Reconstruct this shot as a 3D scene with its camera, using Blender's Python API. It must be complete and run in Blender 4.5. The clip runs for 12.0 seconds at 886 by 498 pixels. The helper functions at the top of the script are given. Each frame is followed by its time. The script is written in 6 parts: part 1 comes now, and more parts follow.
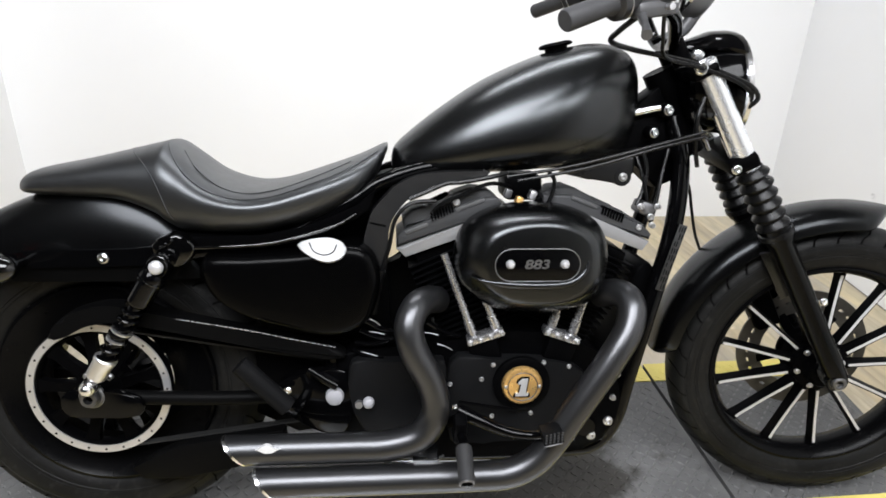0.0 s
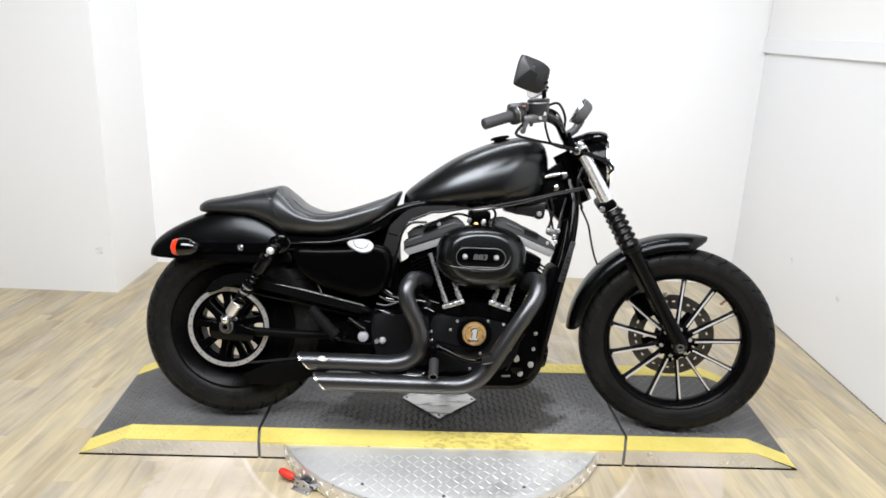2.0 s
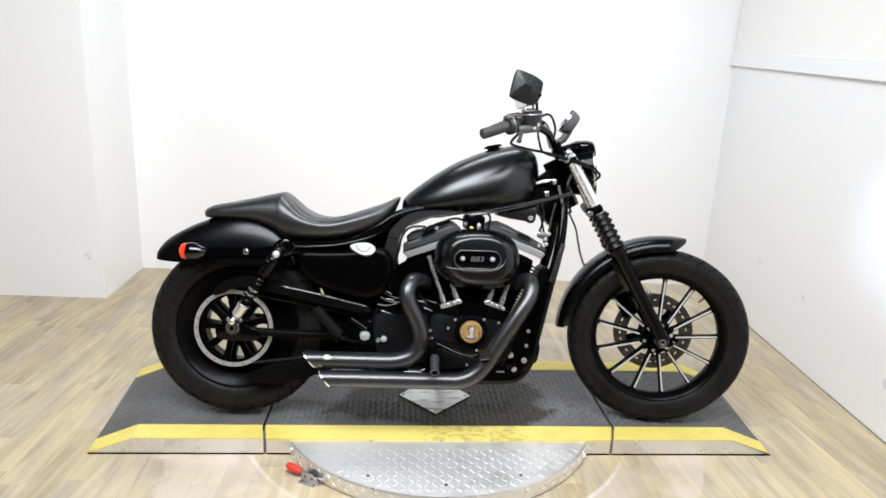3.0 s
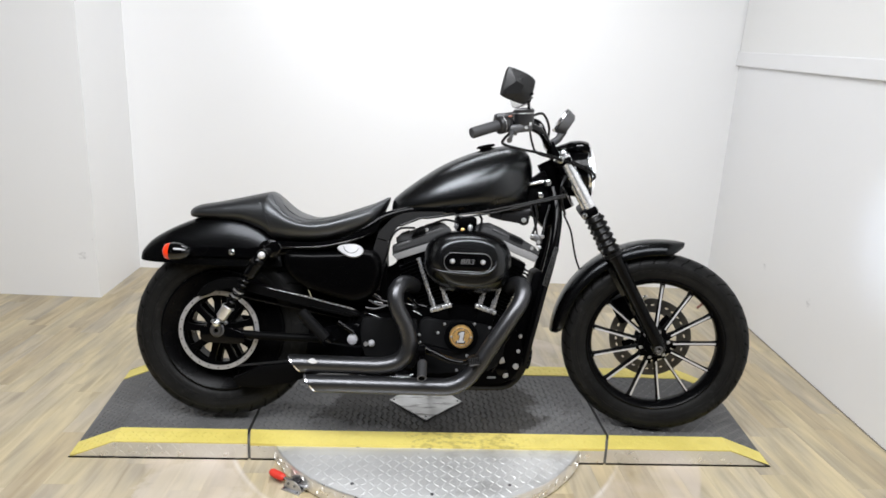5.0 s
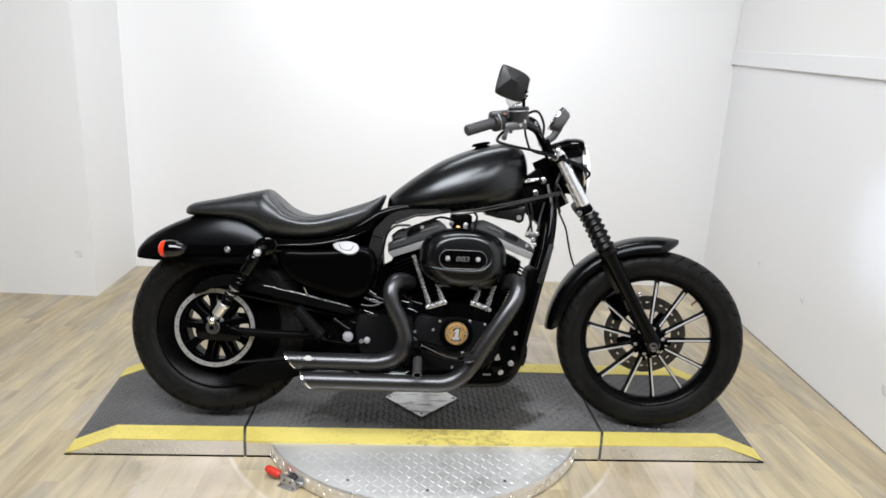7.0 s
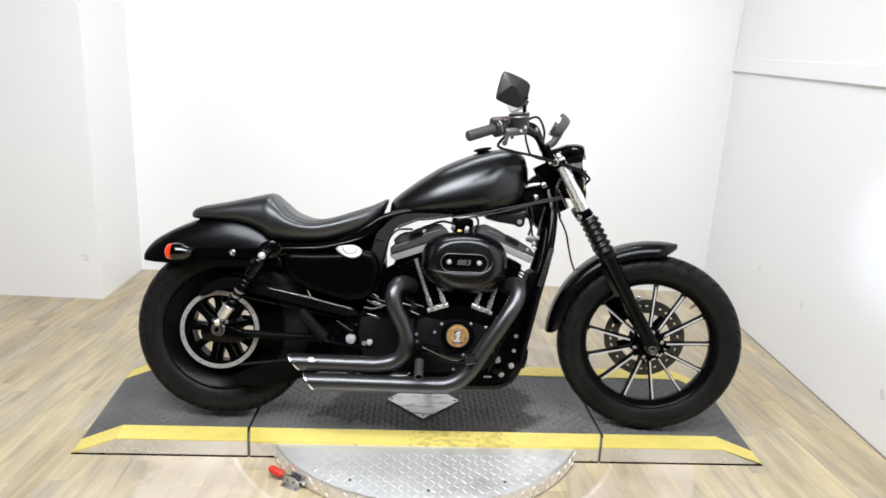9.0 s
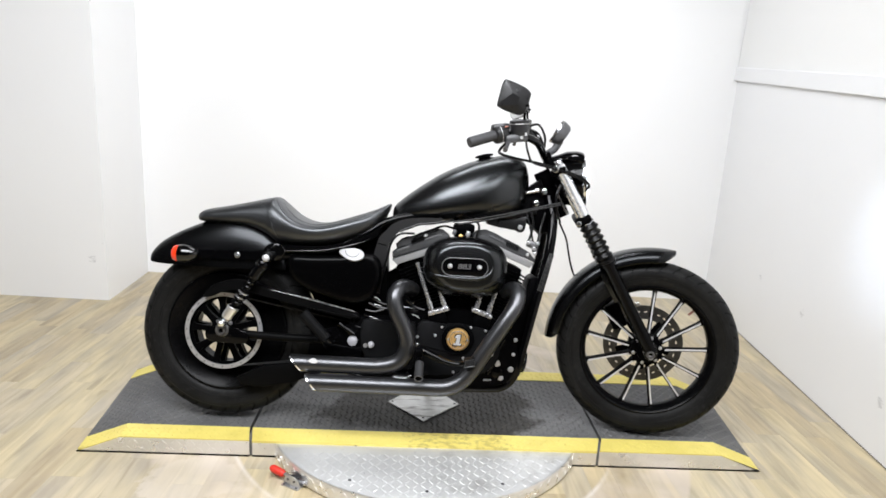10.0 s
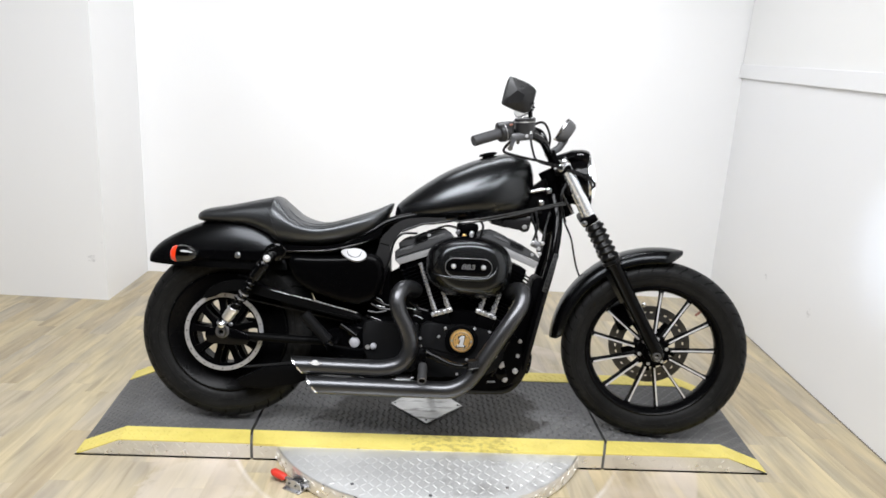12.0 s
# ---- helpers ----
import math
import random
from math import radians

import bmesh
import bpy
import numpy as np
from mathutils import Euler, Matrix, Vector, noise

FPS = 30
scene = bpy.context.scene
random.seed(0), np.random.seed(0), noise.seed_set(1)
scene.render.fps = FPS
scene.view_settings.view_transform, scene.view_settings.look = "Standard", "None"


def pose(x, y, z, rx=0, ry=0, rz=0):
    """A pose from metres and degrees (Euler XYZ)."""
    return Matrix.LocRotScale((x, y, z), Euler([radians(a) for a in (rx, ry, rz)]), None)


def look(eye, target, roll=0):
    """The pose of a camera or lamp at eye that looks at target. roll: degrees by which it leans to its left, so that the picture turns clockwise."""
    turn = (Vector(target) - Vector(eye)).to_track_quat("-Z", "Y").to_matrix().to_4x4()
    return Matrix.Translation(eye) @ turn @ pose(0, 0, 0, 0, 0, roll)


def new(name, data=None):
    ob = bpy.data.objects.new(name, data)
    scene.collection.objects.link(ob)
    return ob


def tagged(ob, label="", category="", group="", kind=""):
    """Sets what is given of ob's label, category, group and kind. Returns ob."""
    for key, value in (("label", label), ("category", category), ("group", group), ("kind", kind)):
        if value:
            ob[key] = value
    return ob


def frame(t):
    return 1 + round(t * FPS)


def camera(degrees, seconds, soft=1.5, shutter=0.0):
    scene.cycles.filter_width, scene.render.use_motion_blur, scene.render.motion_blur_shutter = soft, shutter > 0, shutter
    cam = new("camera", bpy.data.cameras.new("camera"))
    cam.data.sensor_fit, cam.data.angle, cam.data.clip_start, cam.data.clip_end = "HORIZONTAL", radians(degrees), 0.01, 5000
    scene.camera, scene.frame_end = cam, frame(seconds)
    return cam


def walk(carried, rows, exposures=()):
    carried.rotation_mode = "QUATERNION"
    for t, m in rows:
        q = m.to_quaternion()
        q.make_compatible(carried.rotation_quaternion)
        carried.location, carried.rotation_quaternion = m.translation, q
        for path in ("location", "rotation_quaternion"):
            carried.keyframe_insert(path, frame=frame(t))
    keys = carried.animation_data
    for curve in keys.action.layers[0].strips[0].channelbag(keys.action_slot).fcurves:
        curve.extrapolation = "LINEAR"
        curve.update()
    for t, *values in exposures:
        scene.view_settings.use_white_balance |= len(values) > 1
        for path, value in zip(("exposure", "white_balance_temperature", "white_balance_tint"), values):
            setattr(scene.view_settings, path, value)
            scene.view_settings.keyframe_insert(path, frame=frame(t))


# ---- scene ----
cam = camera(70.2, 12.0, 1.7)
PATH = [
    (0, (-0.219, -1.094, 1.163), (0.002, 0.726, 0.364), 1.86),
    (0.3, (-0.171, -1.298, 1.175), (-0.083, 0.573, 0.473), 1.71),
    (0.5, (-0.169, -1.432, 1.198), (-0.088, 0.459, 0.552), 3.12),
    (0.7, (-0.164, -1.549, 1.220), (-0.096, 0.362, 0.636), 2.91),
    (1, (-0.196, -1.716, 1.219), (-0.104, 0.199, 0.649), 2.18),
    (1.2, (-0.232, -1.811, 1.225), (-0.127, 0.104, 0.655), 2.59),
    (1.5, (-0.159, -1.895, 1.223), (-0.075, 0.026, 0.674), 1.15),
    (1.8, (-0.172, -1.995, 1.209), (-0.026, -0.071, 0.682), 2.54),
    (2, (-0.093, -2.003, 1.220), (-0.045, -0.070, 0.708), 2.12),
    (2.5, (-0.141, -2.060, 1.245), (-0.063, -0.113, 0.795), 1.37),
    (3, (-0.192, -2.110, 1.235), (-0.049, -0.176, 0.744), 2.51),
    (5, (-0.124, -2.059, 1.228), (-0.010, -0.123, 0.739), 2.73),
    (5.5, (-0.124, -2.064, 1.225), (-0.015, -0.127, 0.736), 2.77),
    (6, (-0.122, -2.069, 1.222), (-0.009, -0.132, 0.736), 2.99),
    (6.5, (-0.122, -2.069, 1.224), (-0.002, -0.133, 0.738), 2.97),
    (7, (-0.118, -2.068, 1.223), (0.005, -0.133, 0.733), 2.76),
    (9, (-0.113, -2.100, 1.225), (-0.002, -0.160, 0.751), 2.82),
    (9.5, (-0.105, -2.120, 1.225), (-0.013, -0.176, 0.763), 2.90),
    (10, (-0.101, -2.134, 1.225), (-0.007, -0.188, 0.771), 3.27),
    (10.5, (-0.098, -2.134, 1.220), (0.005, -0.191, 0.758), 3.40),
    (11, (-0.098, -2.129, 1.222), (0.004, -0.185, 0.763), 3.25),
    (11.5, (-0.103, -2.117, 1.222), (-0.006, -0.173, 0.762), 3.44),
    (12, (-0.110, -2.100, 1.225), (-0.017, -0.157, 0.764), 3.23),
]
EXPOSURES = [(0.0, -0.08), (0.5, -0.10), (1.0, -0.05), (1.5, -0.05), (3.2, -0.10), (4.8, -0.32), (7.2, -0.32), (8.8, -0.09), (11.0, -0.12), (12.0, -0.16)]
walk(cam, [(t, look(eye, target, roll)) for t, eye, target, roll in PATH], EXPOSURES)

# ---- light ----
world = bpy.data.worlds.new("world")
scene.world = world
world.use_nodes = True
world.node_tree.nodes["Background"].inputs[0].default_value = (0.9, 0.95, 1.0, 1)
world.node_tree.nodes["Background"].inputs[1].default_value = 0.05
CEILING = 2.75


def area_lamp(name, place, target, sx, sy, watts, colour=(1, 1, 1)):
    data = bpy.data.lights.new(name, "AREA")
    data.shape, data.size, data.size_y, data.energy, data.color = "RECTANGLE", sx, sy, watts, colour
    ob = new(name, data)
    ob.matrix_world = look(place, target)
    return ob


# place, aim, size and watts of the light panels, added out of view
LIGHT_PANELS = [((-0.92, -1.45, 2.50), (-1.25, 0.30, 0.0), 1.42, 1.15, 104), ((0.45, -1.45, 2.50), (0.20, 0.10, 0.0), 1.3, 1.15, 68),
                # this last panel is only there to brighten the back wall
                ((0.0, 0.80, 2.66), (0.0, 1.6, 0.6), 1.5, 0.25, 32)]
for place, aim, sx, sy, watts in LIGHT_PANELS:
    area_lamp("added_panel_light", place, aim, sx, sy, watts, (0.965, 0.985, 1.03))
# the motorcycle's headlight is switched on and throws a cold spot on the side wall
beam = bpy.data.lights.new("headlight_beam", "SPOT")
beam.energy, beam.color, beam.spot_size, beam.spot_blend, beam.shadow_soft_size = 21, (0.66, 0.79, 1.0), radians(36), 1.0, 0.04
new("headlight_beam", beam).matrix_world = look((0.545, 0.110, 0.980), (1.70, 0.10, 0.775))


# ---- materials ----
def material(name, colour, rough=0.5, metal=0.0, spots=0.0, scale=8.0, bump=0.0, bump_scale=200.0, coat=0.0, rough_var=0.1, tint=None, spec=0.5):
    """A surface whose colour, roughness and fine relief vary at two scales."""
    m = bpy.data.materials.new(name)
    m.use_nodes = True
    nt = m.node_tree
    b = nt.nodes["Principled BSDF"]
    b.inputs["Metallic"].default_value = metal
    b.inputs["Coat Weight"].default_value = coat
    b.inputs["Specular IOR Level"].default_value = spec
    b.inputs["Coat Roughness"].default_value = 0.08
    co = nt.nodes.new("ShaderNodeTexCoord")
    n1 = nt.nodes.new("ShaderNodeTexNoise")
    n1.inputs["Scale"].default_value, n1.inputs["Detail"].default_value = scale, 6
    nt.links.new(co.outputs["Object"], n1.inputs["Vector"])
    ramp = nt.nodes.new("ShaderNodeMix")
    ramp.data_type = "RGBA"
    low = [c * (1 - spots) for c in colour]
    high = [min(1, c * (1 + spots)) for c in (tint or colour)]
    ramp.inputs[6].default_value, ramp.inputs[7].default_value = (*low, 1), (*high, 1)
    nt.links.new(n1.outputs["Fac"], ramp.inputs[0])
    nt.links.new(ramp.outputs[2], b.inputs["Base Color"])
    mr = nt.nodes.new("ShaderNodeMapRange")
    mr.inputs["To Min"].default_value, mr.inputs["To Max"].default_value = max(0.02, rough - rough_var), min(1, rough + rough_var)
    n2 = nt.nodes.new("ShaderNodeTexNoise")
    n2.inputs["Scale"].default_value, n2.inputs["Detail"].default_value = scale * 5, 4
    nt.links.new(co.outputs["Object"], n2.inputs["Vector"])
    nt.links.new(n2.outputs["Fac"], mr.inputs["Value"])
    nt.links.new(mr.outputs["Result"], b.inputs["Roughness"])
    if bump:
        n3 = nt.nodes.new("ShaderNodeTexNoise")
        n3.inputs["Scale"].default_value, n3.inputs["Detail"].default_value = bump_scale, 3
        nt.links.new(co.outputs["Object"], n3.inputs["Vector"])
        bp = nt.nodes.new("ShaderNodeBump")
        bp.inputs["Strength"].default_value, bp.inputs["Distance"].default_value = bump, 0.002
        nt.links.new(n3.outputs["Fac"], bp.inputs["Height"])
        nt.links.new(bp.outputs["Normal"], b.inputs["Normal"])
    return m


PAINT = material("satin_black_paint", (0.0008, 0.0008, 0.0009), 0.27, 0, 0.06, 3, 0, 900, rough_var=0.012, spec=0.64)
WET = material("wet_gloss_black", (0.0010, 0.0010, 0.0011), 0.07, 0, 0.1, 10, rough_var=0.02, spec=0.6)
SLIDER = material("satin_fork_black", (0.0010, 0.0010, 0.0011), 0.20, 0, 0.1, 10, rough_var=0.03, spec=0.11)
GLOSS = material("gloss_black", (0.0012, 0.0012, 0.0014), 0.10, 0, 0.2, 10, rough_var=0.03, spec=0.17)
POWDER = material("black_powder_coat", (0.0013, 0.0013, 0.0015), 0.40, 0, 0.25, 12, 0.05, 1200, spec=0.016)
WRINKLE = material("grey_wrinkle_coat", (0.0056, 0.0057, 0.0061), 0.46, 0, 0.2, 14, 0.15, 1500, spec=0.045)
ROCKER = material("grey_rocker_coat", (0.036, 0.0365, 0.038), 0.5, 0, 0.2, 14, 0.25, 1500, spec=0.25)
LEATHER = material("black_vinyl", (0.0050, 0.0050, 0.0053), 0.38, 0, 0.1, 12, 0.10, 420, rough_var=0.06, spec=1.0)
RUBBER = material("tyre_rubber", (0.0026, 0.0026, 0.0027), 0.47, 0, 0.35, 9, 0.12, 500, tint=(0.0080, 0.0080, 0.0078), spec=0.12)
GRIPRUB = material("grip_rubber", (0.0026, 0.0026, 0.0028), 0.30, 0, 0.2, 30, 0.1, 800, spec=0.20)
BARGRIP = material("handlebar_grip", (0.034, 0.034, 0.036), 0.55, 0, 0.2, 40, 0.2, 700, spec=0.3)
DULLRED = material("dull_red_brown", (0.20, 0.075, 0.05), 0.5)
MIRRORBACK = material("satin_grey_black_shell", (0.009, 0.009, 0.0095), 0.30, 0, 0.1, 10, spec=0.30)
GAUGE = material("satin_grey_gauge_body", (0.085, 0.085, 0.089), 0.40, 0.2, 0.1, 20, spec=0.5)
CHROME = material("chrome", (0.86, 0.87, 0.89), 0.20, 1.0, 0.04, 10, rough_var=0.06)
ALU = material("machined_aluminium", (0.78, 0.78, 0.79), 0.42, 1.0, 0.10, 30, 0.05, 600)
DARKSTEEL = material("dark_brake_steel", (0.16, 0.16, 0.165), 0.5, 1.0, 0.25, 25)
DISC = material("dark_rotor_steel", (0.105, 0.102, 0.097), 0.42, 0.9, 0.25, 25)
TUBESTEEL = material("dull_pushrod_steel", (0.55, 0.55, 0.565), 0.27, 0.9, 0.12, 25)
LIP = material("brushed_pulley_lip", (0.68, 0.68, 0.70), 0.34, 0.8, 0.12, 18, 0.05, 600)
STEEL = material("dull_steel", (0.55, 0.55, 0.56), 0.45, 1.0, 0.2, 25)
BADGE = material("pale_enamel", (0.62, 0.62, 0.62), 0.45, 0.1, 0.1, 60)
CAPMETAL = material("satin_chrome_cap", (0.56, 0.56, 0.57), 0.5, 0.6, 0.08, 20)
PIPE = material("dark_ceramic_exhaust", (0.075, 0.076, 0.080), 0.33, 0.9, 0.12, 5, 0.015, 700, rough_var=0.03)
GOLD = material("brass_timer_cover", (0.84, 0.52, 0.19), 0.30, 0.75, 0.15, 30, 0.1, 300)
REDLENS = material("red_lens", (0.75, 0.035, 0.006), 0.15, 0, 0.1, 10, coat=0.5)
REDGRIP = material("red_plastic_grip", (0.60, 0.03, 0.015), 0.45, 0, 0.15, 20)
WHITEWALL = material("white_wall_paint", (0.81, 0.81, 0.81), 0.42, 0, 0.02, 1.3, 0.05, 160, rough_var=0.06)
GREYWALL = material("light_grey_upper_wall", (0.775, 0.775, 0.765), 0.5, 0, 0.02, 1.3, 0.05, 160, rough_var=0.06)
SIDEWALL = material("semi_gloss_side_wall", (0.765, 0.768, 0.775), 0.32, 0, 0.03, 1.3, 0.04, 120, rough_var=0.06)
CEIL = material("dark_ceiling", (0.10, 0.10, 0.10), 0.9, 0, 0.1, 2.0)
DARKWALL = material("dark_grey_wall", (0.05, 0.05, 0.052), 0.8, 0, 0.15, 2.0)
YELLOW = material("yellow_safety_paint", (0.68, 0.565, 0.135), 0.50, 0, 0.08, 9, 0.1, 120, tint=(0.73, 0.615, 0.165))
DECKRUB = material("black_deck_coating", (0.078, 0.078, 0.079), 0.50, 0, 0.30, 4, 0.2, 350, tint=(0.098, 0.098, 0.098), spec=0.3)
PLATE = material("aluminium_tread_plate", (0.74, 0.74, 0.73), 0.42, 0.62, 0.14, 6, 0.08, 300)
SKIRT = material("bright_tread_plate_skirt", (0.80, 0.79, 0.77), 0.30, 0.85, 0.10, 6, 0.08, 300)
GALV = material("galvanised_patch", (0.52, 0.52, 0.51), 0.5, 0.6, 0.35, 14, 0.1, 200)
SATIN = material("smooth_satin_black", (0.0010, 0.0010, 0.0011), 0.25, 0, 0.08, 4, 0, 900, rough_var=0.02, spec=0.26)
BELT = material("dusty_belt_rubber", (0.014, 0.014, 0.0138), 0.6, 0, 0.3, 30, 0.1, 500, spec=0.25)
TREADTOP = material("worn_tread_tops", (0.125, 0.125, 0.124), 0.42, 0.25, 0.3, 7, 0, 300)
CAPGREY = material("dull_silver_cap", (0.36, 0.36, 0.365), 0.55, 0.2, 0.08, 30)
GUARD = material("matt_dark_guard", (0.0022, 0.0022, 0.0023), 0.45, 0, 0.2, 12, spec=0.04)
FORKTUBE = material("chrome_fork_tube", (0.80, 0.81, 0.83), 0.26, 0.75, 0.04, 12, rough_var=0.05)
SPOKEFACE = material("machined_spoke_face", (0.60, 0.60, 0.61), 0.42, 0.45, 0.08, 40)
STICKER = material("grey_sticker", (0.016, 0.016, 0.0165), 0.5, 0, 0.3, 60)
PALECAP = material("pale_rubber_cap", (0.30, 0.30, 0.32), 0.55, 0, 0.15, 60, 0.1, 400)
LEVER = material("satin_grey_lever", (0.085, 0.085, 0.088), 0.38, 0.5, 0.1, 20)
BARREL = material("satin_black_wheel", (0.0018, 0.0018, 0.002), 0.26, 0, 0.15, 10, rough_var=0.04, spec=0.07)
OILBLACK = material("deep_satin_black", (0.0008, 0.0008, 0.0009), 0.24, 0, 0.08, 4, 0, 900, rough_var=0.02, spec=0.065)
HOUSING = material("grey_black_switch_plastic", (0.013, 0.013, 0.014), 0.34, 0, 0.2, 30, 0.1, 700, spec=0.5)
PEGRUB = material("worn_grey_rubber", (0.022, 0.022, 0.023), 0.6, 0, 0.25, 60, 0.2, 700, spec=0.3)
CASTING = material("satin_grey_casting", (0.009, 0.009, 0.0095), 0.38, 0, 0.1, 20, 0.04, 900, spec=0.42)
BLACKGAP = material("black_gap", (0.0012, 0.0012, 0.0012), 0.9, spec=0.02)


def overlay(mat, colour, scale, low, high, amount, stretch=(1, 1, 1), near=None):
    """Dirt, stains or scuffs over a material: a noise cut between two levels, kept, if near is given, to a place (x, y, z, radius, squash in y)."""
    nt = mat.node_tree
    b = nt.nodes["Principled BSDF"]
    old = b.inputs["Base Color"].links[0].from_socket
    geo = nt.nodes.new("ShaderNodeNewGeometry")
    mp = nt.nodes.new("ShaderNodeMapping")
    mp.inputs["Scale"].default_value = stretch
    nt.links.new(geo.outputs["Position"], mp.inputs["Vector"])
    n = nt.nodes.new("ShaderNodeTexNoise")
    n.inputs["Scale"].default_value, n.inputs["Detail"].default_value, n.inputs["Roughness"].default_value = scale, 8, 0.62
    nt.links.new(mp.outputs[0], n.inputs["Vector"])
    value = n.outputs["Fac"]
    if near:
        x, y, z, radius, squash = near
        mq = nt.nodes.new("ShaderNodeMapping")
        mq.inputs["Location"].default_value, mq.inputs["Scale"].default_value = (-x, -y * squash, -z), (1, squash, 1)
        nt.links.new(geo.outputs["Position"], mq.inputs["Vector"])
        ln = nt.nodes.new("ShaderNodeVectorMath")
        ln.operation = "LENGTH"
        nt.links.new(mq.outputs[0], ln.inputs[0])
        fall = nt.nodes.new("ShaderNodeMapRange")
        fall.inputs["From Min"].default_value, fall.inputs["From Max"].default_value = radius * 0.45, radius * 1.25
        fall.inputs["To Min"].default_value, fall.inputs["To Max"].default_value = 0.22, -0.22
        nt.links.new(ln.outputs["Value"], fall.inputs["Value"])
        add = nt.nodes.new("ShaderNodeMath")
        nt.links.new(value, add.inputs[0])
        nt.links.new(fall.outputs[0], add.inputs[1])
        value = add.outputs[0]
    cut = nt.nodes.new("ShaderNodeMapRange")
    cut.inputs["From Min"].default_value, cut.inputs["From Max"].default_value, cut.inputs["To Max"].default_value = low, high, amount
    nt.links.new(value, cut.inputs["Value"])
    mix = nt.nodes.new("ShaderNodeMix")
    mix.data_type = "RGBA"
    mix.inputs[7].default_value = (*colour, 1)
    nt.links.new(cut.outputs[0], mix.inputs[0])
    nt.links.new(old, mix.inputs[6])
    nt.links.new(mix.outputs[2], b.inputs["Base Color"])


for gloss_coat in (PAINT, SATIN, LEATHER):
    gloss_coat.node_tree.nodes["Principled BSDF"].inputs["Specular Tint"].default_value = (0.92, 0.96, 1.0, 1)
for spot in ((-1.925, 1.425, 0.239, 0.040, 1.0), (-1.862, 1.425, 0.333, 0.014, 1.0)):
    overlay(WHITEWALL, (0.42, 0.42, 0.43), 40, 0.66, 0.80, 0.45, (1, 1, 2.2), near=spot)
for spot in ((1.760, 0.655, 0.342, 0.035, 1.0), (1.686, -0.01, 0.212, 0.035, 1.0), (1.813, 1.141, 0.38, 0.03, 1.0)):
    overlay(SIDEWALL, (0.36, 0.36, 0.37), 34, 0.66, 0.80, 0.5, (1, 1, 2.4), near=spot)
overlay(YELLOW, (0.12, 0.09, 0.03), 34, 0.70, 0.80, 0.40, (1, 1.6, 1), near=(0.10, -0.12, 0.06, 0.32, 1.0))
overlay(RUBBER, (0.030, 0.0295, 0.0285), 60, 0.55, 0.70, 0.50)
overlay(RUBBER, (0.014, 0.0138, 0.0134), 9, 0.50, 0.66, 0.45)
overlay(YELLOW, (0.42, 0.32, 0.06), 7, 0.54, 0.68, 0.25)
overlay(DECKRUB, (0.135, 0.134, 0.131), 5, 0.47, 0.62, 0.7)
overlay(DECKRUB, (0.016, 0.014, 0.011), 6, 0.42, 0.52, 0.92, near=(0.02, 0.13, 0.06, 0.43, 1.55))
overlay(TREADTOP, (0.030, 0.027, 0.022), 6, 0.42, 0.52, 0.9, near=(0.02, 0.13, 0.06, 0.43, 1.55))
overlay(GALV, (0.12, 0.115, 0.105), 14, 0.53, 0.64, 0.8, (0.6, 2.6, 1))
overlay(GALV, (0.66, 0.66, 0.65), 30, 0.56, 0.64, 0.6, (0.5, 3, 1))
overlay(PLATE, (0.30, 0.29, 0.27), 7, 0.54, 0.70, 0.45)
overlay(PLATE, (0.16, 0.155, 0.15), 34, 0.66, 0.74, 0.5)


def glass_material(name, mirror=False):
    m = bpy.data.materials.new(name)
    m.use_nodes = True
    b = m.node_tree.nodes["Principled BSDF"]
    b.inputs["Roughness"].default_value = 0.03
    b.inputs["Base Color"].default_value = (0.9, 0.92, 0.93, 1)
    if mirror:
        b.inputs["Metallic"].default_value = 1.0
    else:
        b.inputs["Transmission Weight"].default_value = 0.9
    return m


MIRROR = glass_material("mirror_glass", True)


DIALGLASS = material("smoked_dial_glass", (0.34, 0.34, 0.35), 0.06, 1.0, rough_var=0.02)
LAMPLENS = glass_material("lit_headlight_lens")
LAMPLENS.node_tree.nodes["Principled BSDF"].inputs["Emission Color"].default_value = (0.86, 0.93, 1.0, 1)
LAMPLENS.node_tree.nodes["Principled BSDF"].inputs["Emission Strength"].default_value = 1.6


